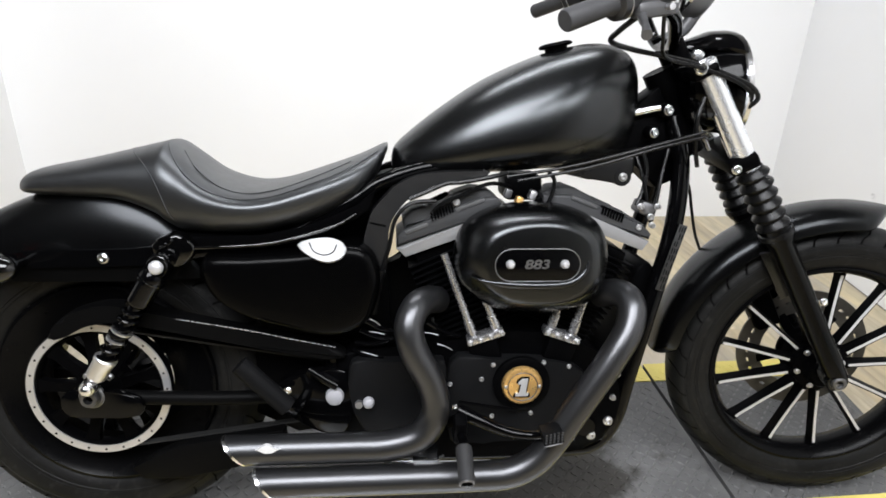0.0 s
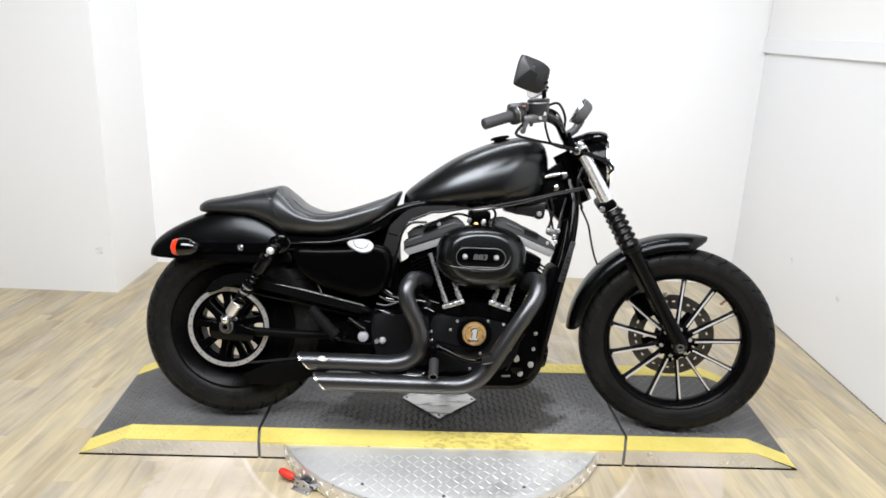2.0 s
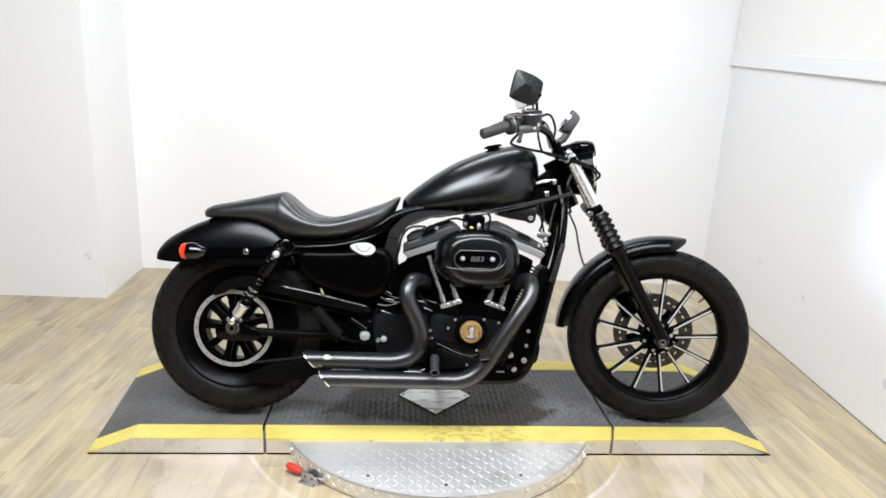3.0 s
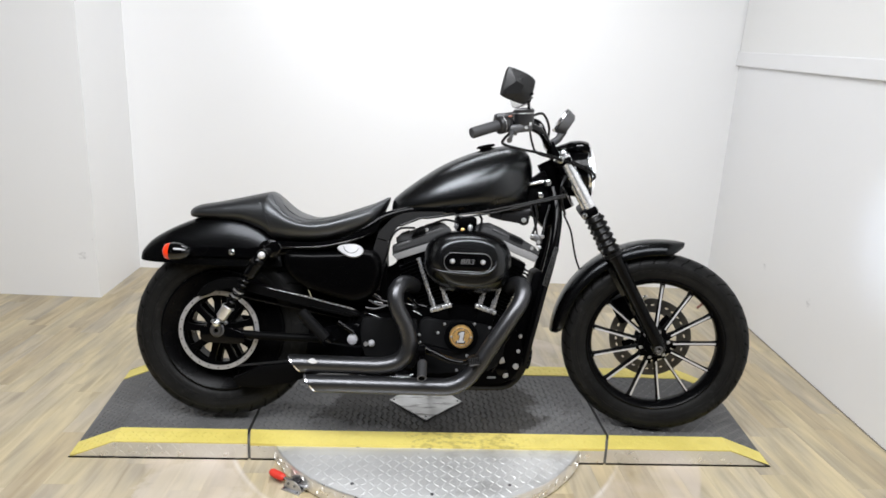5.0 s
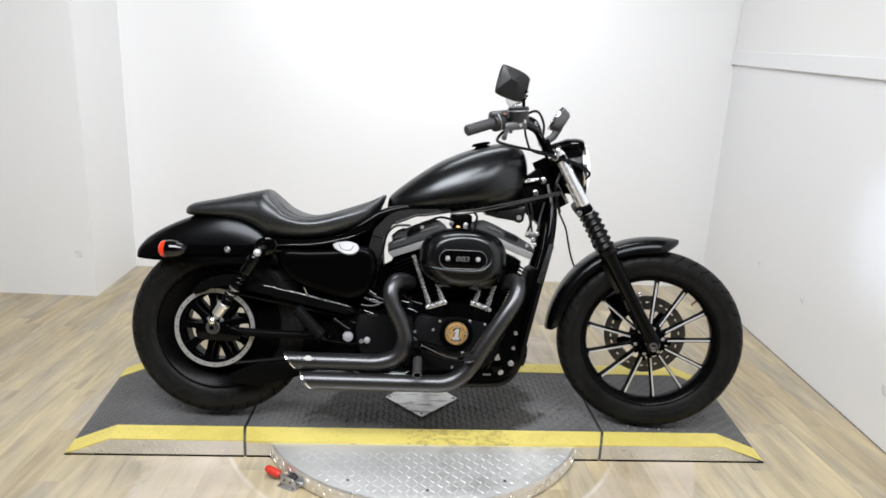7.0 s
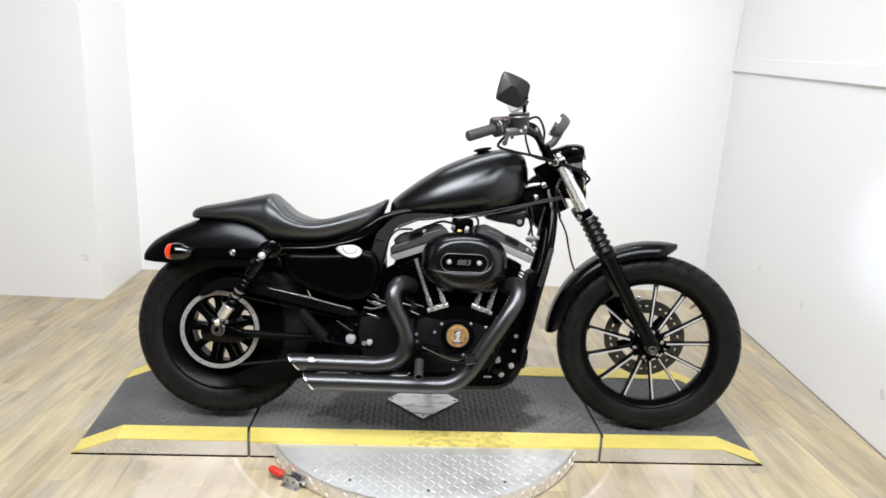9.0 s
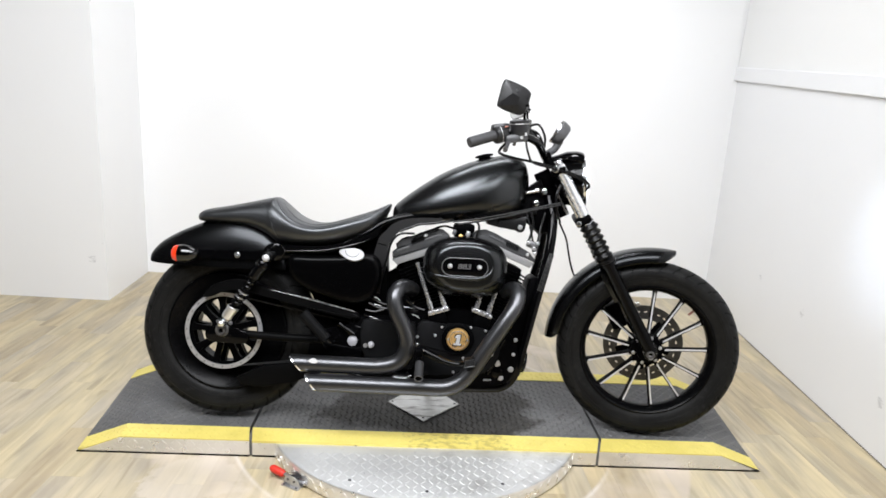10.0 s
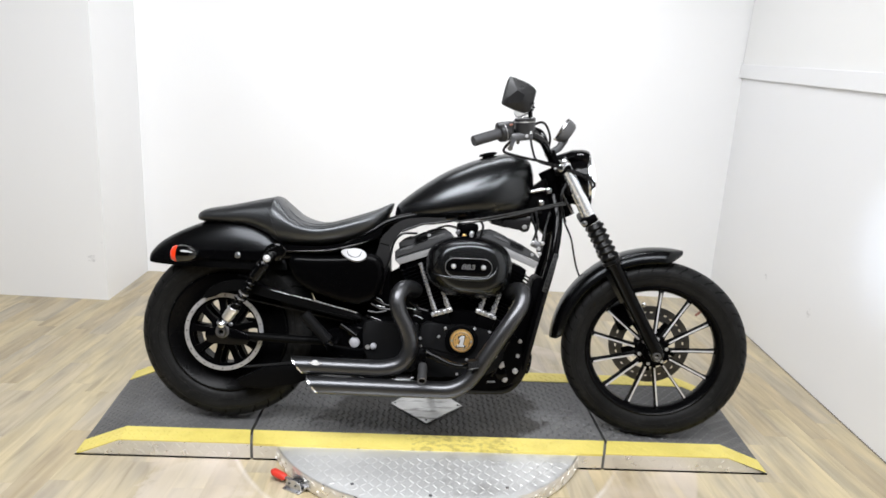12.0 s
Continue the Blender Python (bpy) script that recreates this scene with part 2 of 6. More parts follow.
def plank_material(name, colour):
    """Wood-look vinyl: long streaks along y, a tone for each plank, pale scuffs swept round the turntable."""
    m = bpy.data.materials.new(name)
    m.use_nodes = True
    nt = m.node_tree
    b = nt.nodes["Principled BSDF"]
    geo = nt.nodes.new("ShaderNodeNewGeometry")
    info = nt.nodes.new("ShaderNodeObjectInfo")
    shift = nt.nodes.new("ShaderNodeVectorMath")
    shift.operation = "MULTIPLY_ADD"
    shift.inputs[1].default_value = (1, 1, 1)
    rnd = nt.nodes.new("ShaderNodeCombineXYZ")
    scaled = nt.nodes.new("ShaderNodeMath")
    scaled.operation = "MULTIPLY"
    scaled.inputs[1].default_value = 37.0
    nt.links.new(info.outputs["Random"], scaled.inputs[0])
    nt.links.new(scaled.outputs[0], rnd.inputs[0])
    nt.links.new(scaled.outputs[0], rnd.inputs[2])
    nt.links.new(geo.outputs["Position"], shift.inputs[0])
    nt.links.new(rnd.outputs[0], shift.inputs[2])
    mp = nt.nodes.new("ShaderNodeMapping")
    mp.inputs["Scale"].default_value = (27, 2.4, 1)
    nt.links.new(shift.outputs[0], mp.inputs["Vector"])
    n1 = nt.nodes.new("ShaderNodeTexNoise")
    n1.inputs["Scale"].default_value, n1.inputs["Detail"].default_value, n1.inputs["Distortion"].default_value = 1.0, 7, 1.1
    nt.links.new(mp.outputs[0], n1.inputs["Vector"])
    mp2 = nt.nodes.new("ShaderNodeMapping")
    mp2.inputs["Scale"].default_value = (13, 3.2, 1)
    nt.links.new(shift.outputs[0], mp2.inputs["Vector"])
    n2 = nt.nodes.new("ShaderNodeTexNoise")
    n2.inputs["Scale"].default_value, n2.inputs["Detail"].default_value = 1.0, 5
    nt.links.new(mp2.outputs[0], n2.inputs["Vector"])
    ramp = nt.nodes.new("ShaderNodeValToRGB")
    e = ramp.color_ramp.elements
    e[0].position, e[0].color = 0.30, (*[c * f for c, f in zip(colour, (0.77, 0.755, 0.73))], 1)
    e[1].position, e[1].color = 0.70, (*[min(1, c * 1.12) for c in colour], 1)
    mid = e.new(0.48)
    mid.color = (*[c * 0.95 for c in colour], 1)
    nt.links.new(n1.outputs["Fac"], ramp.inputs[0])
    # grey and honey-coloured patches inside each plank
    patch = nt.nodes.new("ShaderNodeValToRGB")
    q = patch.color_ramp.elements
    q[0].position, q[0].color = 0.34, (0.84, 0.84, 0.86, 1)
    q[1].position, q[1].color = 0.62, (1.10, 1.07, 0.97, 1)
    nt.links.new(n2.outputs["Fac"], patch.inputs[0])
    tone = nt.nodes.new("ShaderNodeMix")
    tone.data_type, tone.blend_type = "RGBA", "MULTIPLY"
    tone.inputs[0].default_value = 1.0
    nt.links.new(ramp.outputs[0], tone.inputs[6])
    nt.links.new(patch.outputs[0], tone.inputs[7])
    # pale wear where the platform's ends have swept the floor
    away = nt.nodes.new("ShaderNodeVectorMath")
    away.operation = "DISTANCE"
    away.inputs[1].default_value = (-0.025, 0.16, 0)
    nt.links.new(geo.outputs["Position"], away.inputs[0])
    band = nt.nodes.new("ShaderNodeValToRGB")
    els = band.color_ramp.elements
    els[0].position, els[0].color = 0.71, (0, 0, 0, 1)
    els[1].position, els[1].color = 1.025, (0, 0, 0, 1)
    for pos in (0.74, 0.99):
        el = els.new(pos)
        el.color = (1, 1, 1, 1)
    nt.links.new(away.outputs["Value"], band.inputs[0])
    n4 = nt.nodes.new("ShaderNodeTexNoise")
    n4.inputs["Scale"].default_value, n4.inputs["Detail"].default_value = 3.2, 5
    nt.links.new(geo.outputs["Position"], n4.inputs["Vector"])
    m4 = nt.nodes.new("ShaderNodeMapRange")
    m4.inputs["From Min"].default_value, m4.inputs["From Max"].default_value = 0.42, 0.60
    m4.inputs["To Max"].default_value = 0.72
    nt.links.new(n4.outputs["Fac"], m4.inputs["Value"])
    both = nt.nodes.new("ShaderNodeMath")
    both.operation = "MULTIPLY"
    nt.links.new(band.outputs[0], both.inputs[0])
    nt.links.new(m4.outputs[0], both.inputs[1])
    worn = nt.nodes.new("ShaderNodeMix")
    worn.data_type = "RGBA"
    worn.inputs[7].default_value = (0.58, 0.50, 0.425, 1)
    nt.links.new(both.outputs[0], worn.inputs[0])
    nt.links.new(tone.outputs[2], worn.inputs[6])
    # whitish scraped lines at the rims of the worn ring
    rims = nt.nodes.new("ShaderNodeValToRGB")
    r = rims.color_ramp.elements
    r[0].position, r[0].color = 0.70, (0, 0, 0, 1)
    r[1].position, r[1].color = 1.03, (0, 0, 0, 1)
    for pos, v in ((0.716, 0), (0.726, 1), (0.738, 0), (0.985, 0), (1.003, 1), (1.015, 0)):
        el = r.new(pos)
        el.color = (v, v, v, 1)
    nt.links.new(away.outputs["Value"], rims.inputs[0])
    scraped = nt.nodes.new("ShaderNodeMath")
    scraped.operation = "MULTIPLY"
    nt.links.new(rims.outputs[0], scraped.inputs[0])
    nt.links.new(m4.outputs[0], scraped.inputs[1])
    lines = nt.nodes.new("ShaderNodeMix")
    lines.data_type = "RGBA"
    lines.inputs[7].default_value = (0.74, 0.70, 0.67, 1)
    nt.links.new(scraped.outputs[0], lines.inputs[0])
    nt.links.new(worn.outputs[2], lines.inputs[6])
    nt.links.new(lines.outputs[2], b.inputs["Base Color"])
    b.inputs["Roughness"].default_value = 0.42
    bp = nt.nodes.new("ShaderNodeBump")
    bp.inputs["Strength"].default_value, bp.inputs["Distance"].default_value = 0.15, 0.001
    nt.links.new(n1.outputs["Fac"], bp.inputs["Height"])
    nt.links.new(bp.outputs[0], b.inputs["Normal"])
    return m


# ---- mesh helpers ----
def part(name, bm, mat, parent=None, label="", smooth=True, kind="", angle=40):
    me = bpy.data.meshes.new(name)
    bmesh.ops.recalc_face_normals(bm, faces=bm.faces)
    for f in bm.faces:
        f.smooth = smooth
    if smooth:
        lim = radians(angle)
        for e in bm.edges:
            e.smooth = not (len(e.link_faces) == 2 and e.calc_face_angle(0) > lim)
    bm.to_mesh(me)
    bm.free()
    me.materials.append(mat)
    ob = new(name, me)
    if parent:
        ob.parent = parent
    return tagged(ob, label=label, kind=kind)


def spline(pts, per=8):
    """A smooth line through the points (Catmull-Rom)."""
    p = [Vector(q) for q in pts]
    p = [2 * p[0] - p[1]] + p + [2 * p[-1] - p[-2]]
    out = []
    for i in range(1, len(p) - 2):
        a, b, c, d = p[i - 1], p[i], p[i + 1], p[i + 2]
        for k in range(per):
            t = k / per
            out.append(0.5 * (2 * b + (c - a) * t + (2 * a - 5 * b + 4 * c - d) * t * t + (3 * b - a - 3 * c + d) * t ** 3))
    return out + [p[-2]]


def tube(bm, pts, radius, seg=12, smooth_per=0, cap=True, radii=None):
    """A round bar along a line; radii, if given, one for each point."""
    p = spline(pts, smooth_per) if smooth_per else [Vector(q) for q in pts]
    n = len(p)
    if radii and smooth_per:
        m = len(radii) - 1
        radii = [float(np.interp(i / (n - 1) * m, range(m + 1), radii)) for i in range(n)]
    rad = radii or [radius] * n
    tan = [(p[min(i + 1, n - 1)] - p[max(i - 1, 0)]).normalized() for i in range(n)]
    up = Vector((0, 1, 0)) if abs(tan[0].y) < 0.9 else Vector((1, 0, 0))
    u = (up - tan[0] * up.dot(tan[0])).normalized()
    rings = []
    for i in range(n):
        u = (u - tan[i] * u.dot(tan[i])).normalized()
        v = tan[i].cross(u)
        rings.append([bm.verts.new(p[i] + rad[i] * (math.cos(a) * u + math.sin(a) * v)) for a in [2 * math.pi * k / seg for k in range(seg)]])
    for a, b in zip(rings, rings[1:]):
        for k in range(seg):
            bm.faces.new((a[k], a[(k + 1) % seg], b[(k + 1) % seg], b[k]))
    if cap:
        bm.faces.new(rings[0][::-1])
        bm.faces.new(rings[-1])
    return bm


def lathe(bm, profile, centre, axis=(0, 1, 0), seg=48, closed=False):
    """A profile of (radius, along) turned about an axis."""
    c, ax = Vector(centre), Vector(axis).normalized()
    u = ax.orthogonal().normalized()
    v = ax.cross(u)
    rings = []
    for r, h in profile:
        if r < 1e-6:
            rings.append([bm.verts.new(c + ax * h)])
        else:
            rings.append([bm.verts.new(c + ax * h + r * (math.cos(a) * u + math.sin(a) * v)) for a in [2 * math.pi * k / seg for k in range(seg)]])
    pairs = list(zip(rings, rings[1:])) + ([(rings[-1], rings[0])] if closed else [])
    for a, b in pairs:
        for k in range(seg):
            quad = [a[k % len(a)], a[(k + 1) % len(a)], b[(k + 1) % len(b)], b[k % len(b)]]
            quad = list(dict.fromkeys(quad))
            if len(quad) > 2:
                bm.faces.new(quad)
    return bm


def disc(bm, centre, radius, y0, y1, seg=24, bevel=0.0, axis=(0, 1, 0)):
    b = bevel
    return lathe(bm, [(0, y0), (radius - b, y0), (radius, y0 + (b if y1 > y0 else -b)), (radius, y1 - (b if y1 > y0 else -b)), (radius - b, y1), (0, y1)], centre, axis, seg)


def box(bm, sx, sy, sz, m=Matrix(), bevel=0.0, segments=2):
    made = bmesh.ops.create_cube(bm, size=1.0, matrix=m @ Matrix.Diagonal((sx, sy, sz, 1)))
    if bevel:
        edges = list({e for v in made["verts"] for e in v.link_edges})
        bmesh.ops.bevel(bm, geom=edges, offset=bevel, segments=segments, affect="EDGES", profile=0.5)
    return bm


def at(x, y, z, rx=0, ry=0, rz=0):
    return pose(x, y, z, rx, ry, rz)


def rings_to_mesh(bm, rings, cap=True):
    vs = [[bm.verts.new(q) for q in ring] for ring in rings]
    n = len(vs[0])
    for a, b in zip(vs, vs[1:]):
        for k in range(n):
            bm.faces.new((a[k], a[(k + 1) % n], b[(k + 1) % n], b[k]))
    if cap:
        bm.faces.new(vs[0][::-1])
        bm.faces.new(vs[-1])
    return bm


def interp_rows(rows, per):
    """Rows of numbers, smoothly filled in."""
    a = np.array(rows, float)
    p = np.vstack([2 * a[0] - a[1], a, 2 * a[-1] - a[-2]])
    out = []
    for i in range(1, len(p) - 2):
        for k in range(per):
            t = k / per
            out.append(0.5 * (2 * p[i] + (p[i + 1] - p[i - 1]) * t + (2 * p[i - 1] - 5 * p[i] + 4 * p[i + 1] - p[i + 2]) * t * t + (3 * p[i] - p[i - 1] - 3 * p[i + 1] + p[i + 2]) * t ** 3))
    out.append(a[-1])
    return out


def hull_x(bm, rows, n=32, per=5):
    """A body lofted along x; rows of x, top, bottom, half width, height of the widest place (0 to 1), squareness above, squareness below."""
    rings = []
    for x, top, bot, w, mid, pt, pb in interp_rows(rows, per):
        zm = bot + (top - bot) * mid
        ring = []
        for k in range(n):
            a = 2 * math.pi * k / n
            c, s = math.cos(a), math.sin(a)
            pw = pt if s > 0 else pb
            y = w * math.copysign(abs(c) ** (2 / pw), c)
            z = zm + (top - zm if s > 0 else zm - bot) * math.copysign(abs(s) ** (2 / pw), s)
            ring.append((x, y, z))
        rings.append(ring)
    return rings_to_mesh(bm, rings)


def plate(bm, outline, y0, y1, bevel=0.0, segments=2):
    """A flat piece with its outline in x and z, from y0 to y1, with rounded edges."""
    a = [bm.verts.new((x, y0, z)) for x, z in outline]
    b = [bm.verts.new((x, y1, z)) for x, z in outline]
    n = len(a)
    fa, fb = bm.faces.new(a), bm.faces.new(b[::-1])
    for k in range(n):
        bm.faces.new((a[k], b[k], b[(k + 1) % n], a[(k + 1) % n]))
    if bevel:
        edges = list(set(fa.edges) | set(fb.edges))
        bmesh.ops.bevel(bm, geom=edges, offset=bevel, segments=segments, affect="EDGES", profile=0.5)
    return bm


def rounded(outline, per=5):
    """A closed smooth outline through the points."""
    n = len(outline)
    out = []
    for i in range(n):
        a, b, c, d = (np.array(outline[(i + j) % n], float) for j in (-1, 0, 1, 2))
        for k in range(per):
            t = k / per
            out.append(tuple(0.5 * (2 * b + (c - a) * t + (2 * a - 5 * b + 4 * c - d) * t * t + (3 * b - a - 3 * c + d) * t ** 3)))
    return out


def stadium(cx, cz, half, r, n=12, tilt=0.0):
    """An outline with round ends."""
    pts = []
    for k in range(n + 1):
        a = -math.pi / 2 + math.pi * k / n
        pts.append((half + r * math.cos(a), r * math.sin(a)))
    for k in range(n + 1):
        a = math.pi / 2 + math.pi * k / n
        pts.append((-half + r * math.cos(a), r * math.sin(a)))
    c, s = math.cos(radians(tilt)), math.sin(radians(tilt))
    return [(cx + x * c - z * s, cz + x * s + z * c) for x, z in pts]


def thing(name, m, label, category, group="", kind=""):
    ob = new(name)
    ob.matrix_world = m
    ob.empty_display_size = 0.1
    return tagged(ob, label, category, group, kind)


# ---- room ----
def slab(name, sx, sy, sz, m, mat, label="", kind="structure", bevel=0.0):
    return part(name, box(bmesh.new(), sx, sy, sz, m, bevel), mat, None, label, smooth=False, kind=kind)


BACK = (-1.88, 2.042, 1.90, 1.93)
back_turn = math.degrees(math.atan2(BACK[3] - BACK[1], BACK[2] - BACK[0]))
slab("wall_north", 4.6, 0.12, CEILING, at(0.0, 1.986, CEILING / 2, 0, 0, back_turn) @ at(0, 0.06, 0), WHITEWALL, "smooth white painted back wall")
bm = bmesh.new()
rings_to_mesh(bm, [[(-1.844, 1.418, z), (-1.88, 2.06, z), (-3.50, 2.06, z), (-3.447, 1.475, z)] for z in (0.0, CEILING)])
part("wall_pillar", bm, WHITEWALL, None, "white boxed-out wall projection beside the back wall", smooth=False, kind="structure")
RIGHT_TURN = -6.3
right_m = at(1.90, 1.93, 0, 0, 0, RIGHT_TURN)
slab("wall_east", 0.12, 7.2, CEILING, right_m @ at(0.06, -3.3, CEILING / 2), SIDEWALL, "semi-gloss white side wall with faint scuffs")
# unseen walls and ceiling close the room, dark so black paint reflects little
slab("wall_west", 0.12, 4.95, CEILING, at(-3.45, -2.625, CEILING / 2), DARKWALL, "unseen side wall, kept dark for the reflections")
# unseen white stretch, added so the far mirror has something pale to reflect
slab("wall_reflector", 0.12, 1.55, CEILING, at(-3.45, 0.625, CEILING / 2), WHITEWALL, "unseen white wall piece added for the mirror to reflect")
slab("wall_south", 7.2, 0.12, CEILING, at(-0.6, -5.0, CEILING / 2), DARKWALL, "unseen rear wall, kept dark for the reflections")
slab("ceiling", 7.6, 7.6, 0.1, at(-0.4, -1.4, CEILING + 0.05), CEIL, "unseen ceiling, kept dark for the reflections")
part("trim", box(bmesh.new(), 0.016, 6.6, 0.082, right_m @ at(-0.013, -3.3, 1.50) @ at(0, 3.3, 0) @ at(0, 0, 0, 4.4, 0, 0) @ at(0, -3.3, 0), 0.004), SIDEWALL, None, "white rail along the side wall", False, "structure")
# thin dark line where the side wall meets the floor
part("wall_joint", box(bmesh.new(), 0.004, 6.6, 0.003, right_m @ at(-0.002, -3.3, 0.0015)), material("dark_joint", (0.17, 0.15, 0.125), 0.8, 0, 0.4, 9), None, "thin dark joint at the foot of the side wall", False, "structure")
part("wall_upper", box(bmesh.new(), 0.012, 6.6, 1.18, right_m @ at(-0.004, -3.3, 1.50) @ at(0, 3.3, 0) @ at(0, 0, 0, 4.4, 0, 0) @ at(0, -3.3, 0.63)), GREYWALL, None, "light grey wall above the rail", False, "structure")
# unseen fittings made to go with the added panel lights
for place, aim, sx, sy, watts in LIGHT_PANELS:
    lamp = thing("added_light_panel", look(place, aim), "unseen long white light panel added below the ceiling", "ceiling light", "ceiling lights")
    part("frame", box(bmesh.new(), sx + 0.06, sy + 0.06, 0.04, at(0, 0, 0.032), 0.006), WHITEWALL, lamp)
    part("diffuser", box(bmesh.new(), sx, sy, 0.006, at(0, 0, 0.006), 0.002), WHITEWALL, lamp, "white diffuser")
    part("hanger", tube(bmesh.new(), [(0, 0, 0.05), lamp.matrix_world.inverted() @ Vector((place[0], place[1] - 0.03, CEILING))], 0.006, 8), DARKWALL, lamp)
floor = slab("floor", 7.6, 7.6, 0.1, at(-0.4, -1.4, -0.0555), material("plank_bed", (0.46, 0.38, 0.27), 0.6, 0, 0.2, 4), "pale wood-look plank floor")

# ---- platform ----
DECK = 0.062
NEAR, FAR = -0.161, 0.492
CX, CY = -0.025, 0.112
TURN = 0.0
GAPS = (-0.647, 0.611)
LIP_GAPS = (-0.627, 0.581)
ENDS = ((-1.213, -1.066), (1.171, 1.021))
YB = 0.087


def treads(bm, x0, x1, y0, y1, pitch, length, width, height, place, keep=None):
    """Raised lozenges of a tread plate, turned alternately; place maps (x, y, h) to the surface."""
    nx, ny = int((x1 - x0) / pitch), int((y1 - y0) / pitch)
    for i in range(nx):
        for j in range(ny):
            x, y = x0 + (i + 0.5) * pitch, y0 + (j + 0.5) * pitch
            if keep and not keep(x, y):
                continue
            a = radians(45 if (i + j) % 2 else -45)
            c, s = math.cos(a), math.sin(a)
            base = []
            for du, dv in ((-length, 0), (0, -width), (length, 0), (0, width)):
                base.append(bm.verts.new(place(x + du * c - dv * s, y + du * s + dv * c, 0)))
            top = [bm.verts.new(place(x + du * c, y + du * s, height)) for du in (-length * 0.45, length * 0.45)]
            bm.faces.new((base[0], base[1], top[1], top[0]))
            bm.faces.new((base[1], base[2], top[1]))
            bm.faces.new((base[2], base[3], top[0], top[1]))
            bm.faces.new((base[3], base[0], top[0]))
    return bm


def deck_z(x):
    if x < ENDS[0][1]:
        return 0.004 + (DECK - 0.004) * max(0, (x - ENDS[0][0]) / (ENDS[0][1] - ENDS[0][0]))
    if x > ENDS[1][1]:
        return 0.004 + (DECK - 0.004) * max(0, (ENDS[1][0] - x) / (ENDS[1][0] - ENDS[1][1]))
    return DECK


def deck_at(x, y):
    """Height of the deck's surface at a place, ramps and their splay included."""
    f = 0.118 * (y - NEAR)
    return deck_z(x + f) if x < 0 else deck_z(x - f)


def splay(x, y):
    """The ramp ends splay outwards towards the far edge."""
    f = 0.118 * (y - NEAR)
    return x - f if x <= ENDS[0][1] + 0.001 else x + f if x >= ENDS[1][1] - 0.001 else x


platform = thing("motorcycle_lift_platform", at(0, 0, 0, 0, 0, TURN), "low black tread-plate motorcycle platform with yellow edges and aluminium sides", "platform")


def deck_section(x0, x1):
    xs = sorted({x0, x1, *[e for e in (ENDS[0][1], ENDS[1][1]) if x0 < e < x1]})
    lip = lambda x: x + sum(b - a for a, b in zip(GAPS, LIP_GAPS) if abs(x - a) < 0.01)
    bm = bmesh.new()
    ring = lambda x: [(x, NEAR + 0.003, 0.003), (x, NEAR + 0.003, deck_z(x) - 0.003), (splay(x, FAR), FAR - 0.003, deck_z(x) - 0.003), (splay(x, FAR), FAR - 0.003, 0.003)]
    rings_to_mesh(bm, [ring(x) for x in xs])
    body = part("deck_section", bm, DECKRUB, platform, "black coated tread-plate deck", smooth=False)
    bm = bmesh.new()
    left, right = x0 == ENDS[0][0], x1 == ENDS[1][0]
    inside = lambda x, y: (not left or x + 0.118 * (y - NEAR) > x0 + 0.02) and (not right or x - 0.118 * (y - NEAR) < x1 - 0.02)
    treads(bm, x0 + (-0.08 if left else 0.006), x1 + (0.08 if right else -0.006), NEAR + YB, FAR - YB, 0.0215, 0.0115, 0.0040, 0.0026, lambda x, y, h: (x, y, deck_at(x, y) - 0.003 + h), inside)
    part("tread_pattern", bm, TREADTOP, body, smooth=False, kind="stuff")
    for y0, y1 in ((NEAR, NEAR + YB), (FAR - YB, FAR)):
        bm = bmesh.new()
        fx = lip if y0 == NEAR else (lambda x: x)
        drop, fwd = (0.0088, 0.0012) if y0 == NEAR and not left and not right else (0.004, 0)
        rings_to_mesh(bm, [[(splay(fx(x), y0), y0 - fwd, deck_z(x) - drop), (splay(fx(x), y0), y0 - fwd, deck_z(x)), (splay(x, y1), y1, deck_z(x)), (splay(x, y1), y1, deck_z(x) - 0.004)] for x in xs])
        treads(bm, max(x0, fx(x0)) + 0.006, min(x1, fx(x1)) - 0.006, y0 + 0.004, y1 - 0.002, 0.0215, 0.0115, 0.0034, 0.0016, lambda x, y, h: (x, y, deck_at(x, y) + h))
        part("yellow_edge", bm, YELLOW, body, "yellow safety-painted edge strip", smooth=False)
    for y, out in ((NEAR, -1), (FAR, 1)):
        fx = lip if out < 0 else (lambda x: x)
        bm = bmesh.new()
        rings_to_mesh(bm, [[(splay(fx(x), y), y, 0.006), (splay(fx(x), y), y, deck_z(x) - 0.004), (splay(fx(x), y), y - 0.003 * out, deck_z(x) - 0.004), (splay(fx(x), y), y - 0.003 * out, 0.006)] for x in xs])
        keep = lambda x, z: z < deck_z(x) - 0.012
        treads(bm, fx(x0) + 0.02, fx(x1) - 0.02, 0.008, 0.056, 0.024, 0.012, 0.0034, 0.0014, lambda x, z, h: (x, y + out * h, z), keep)
        # the thin shadow under the side plate, built as a black strip
        foot = bmesh.new()
        rings_to_mesh(foot, [[(x, y + out * 0.0015, 0.0), (x, y + out * 0.0015, 0.0035), (x, y - out * 0.004, 0.0035), (x, y - out * 0.004, 0.0)] for x in (fx(x0), fx(x1))])
        part("base_shadow", foot, BLACKGAP, body, "black strip standing in for the thin shadow along the foot", smooth=False)
        part("side_plate", bm, SKIRT, body, "bare aluminium tread side plate", smooth=False)


deck_section(ENDS[0][0], GAPS[0] - 0.005)
deck_section(GAPS[0] + 0.005, GAPS[1] - 0.005)
deck_section(GAPS[1] + 0.005, ENDS[1][0])

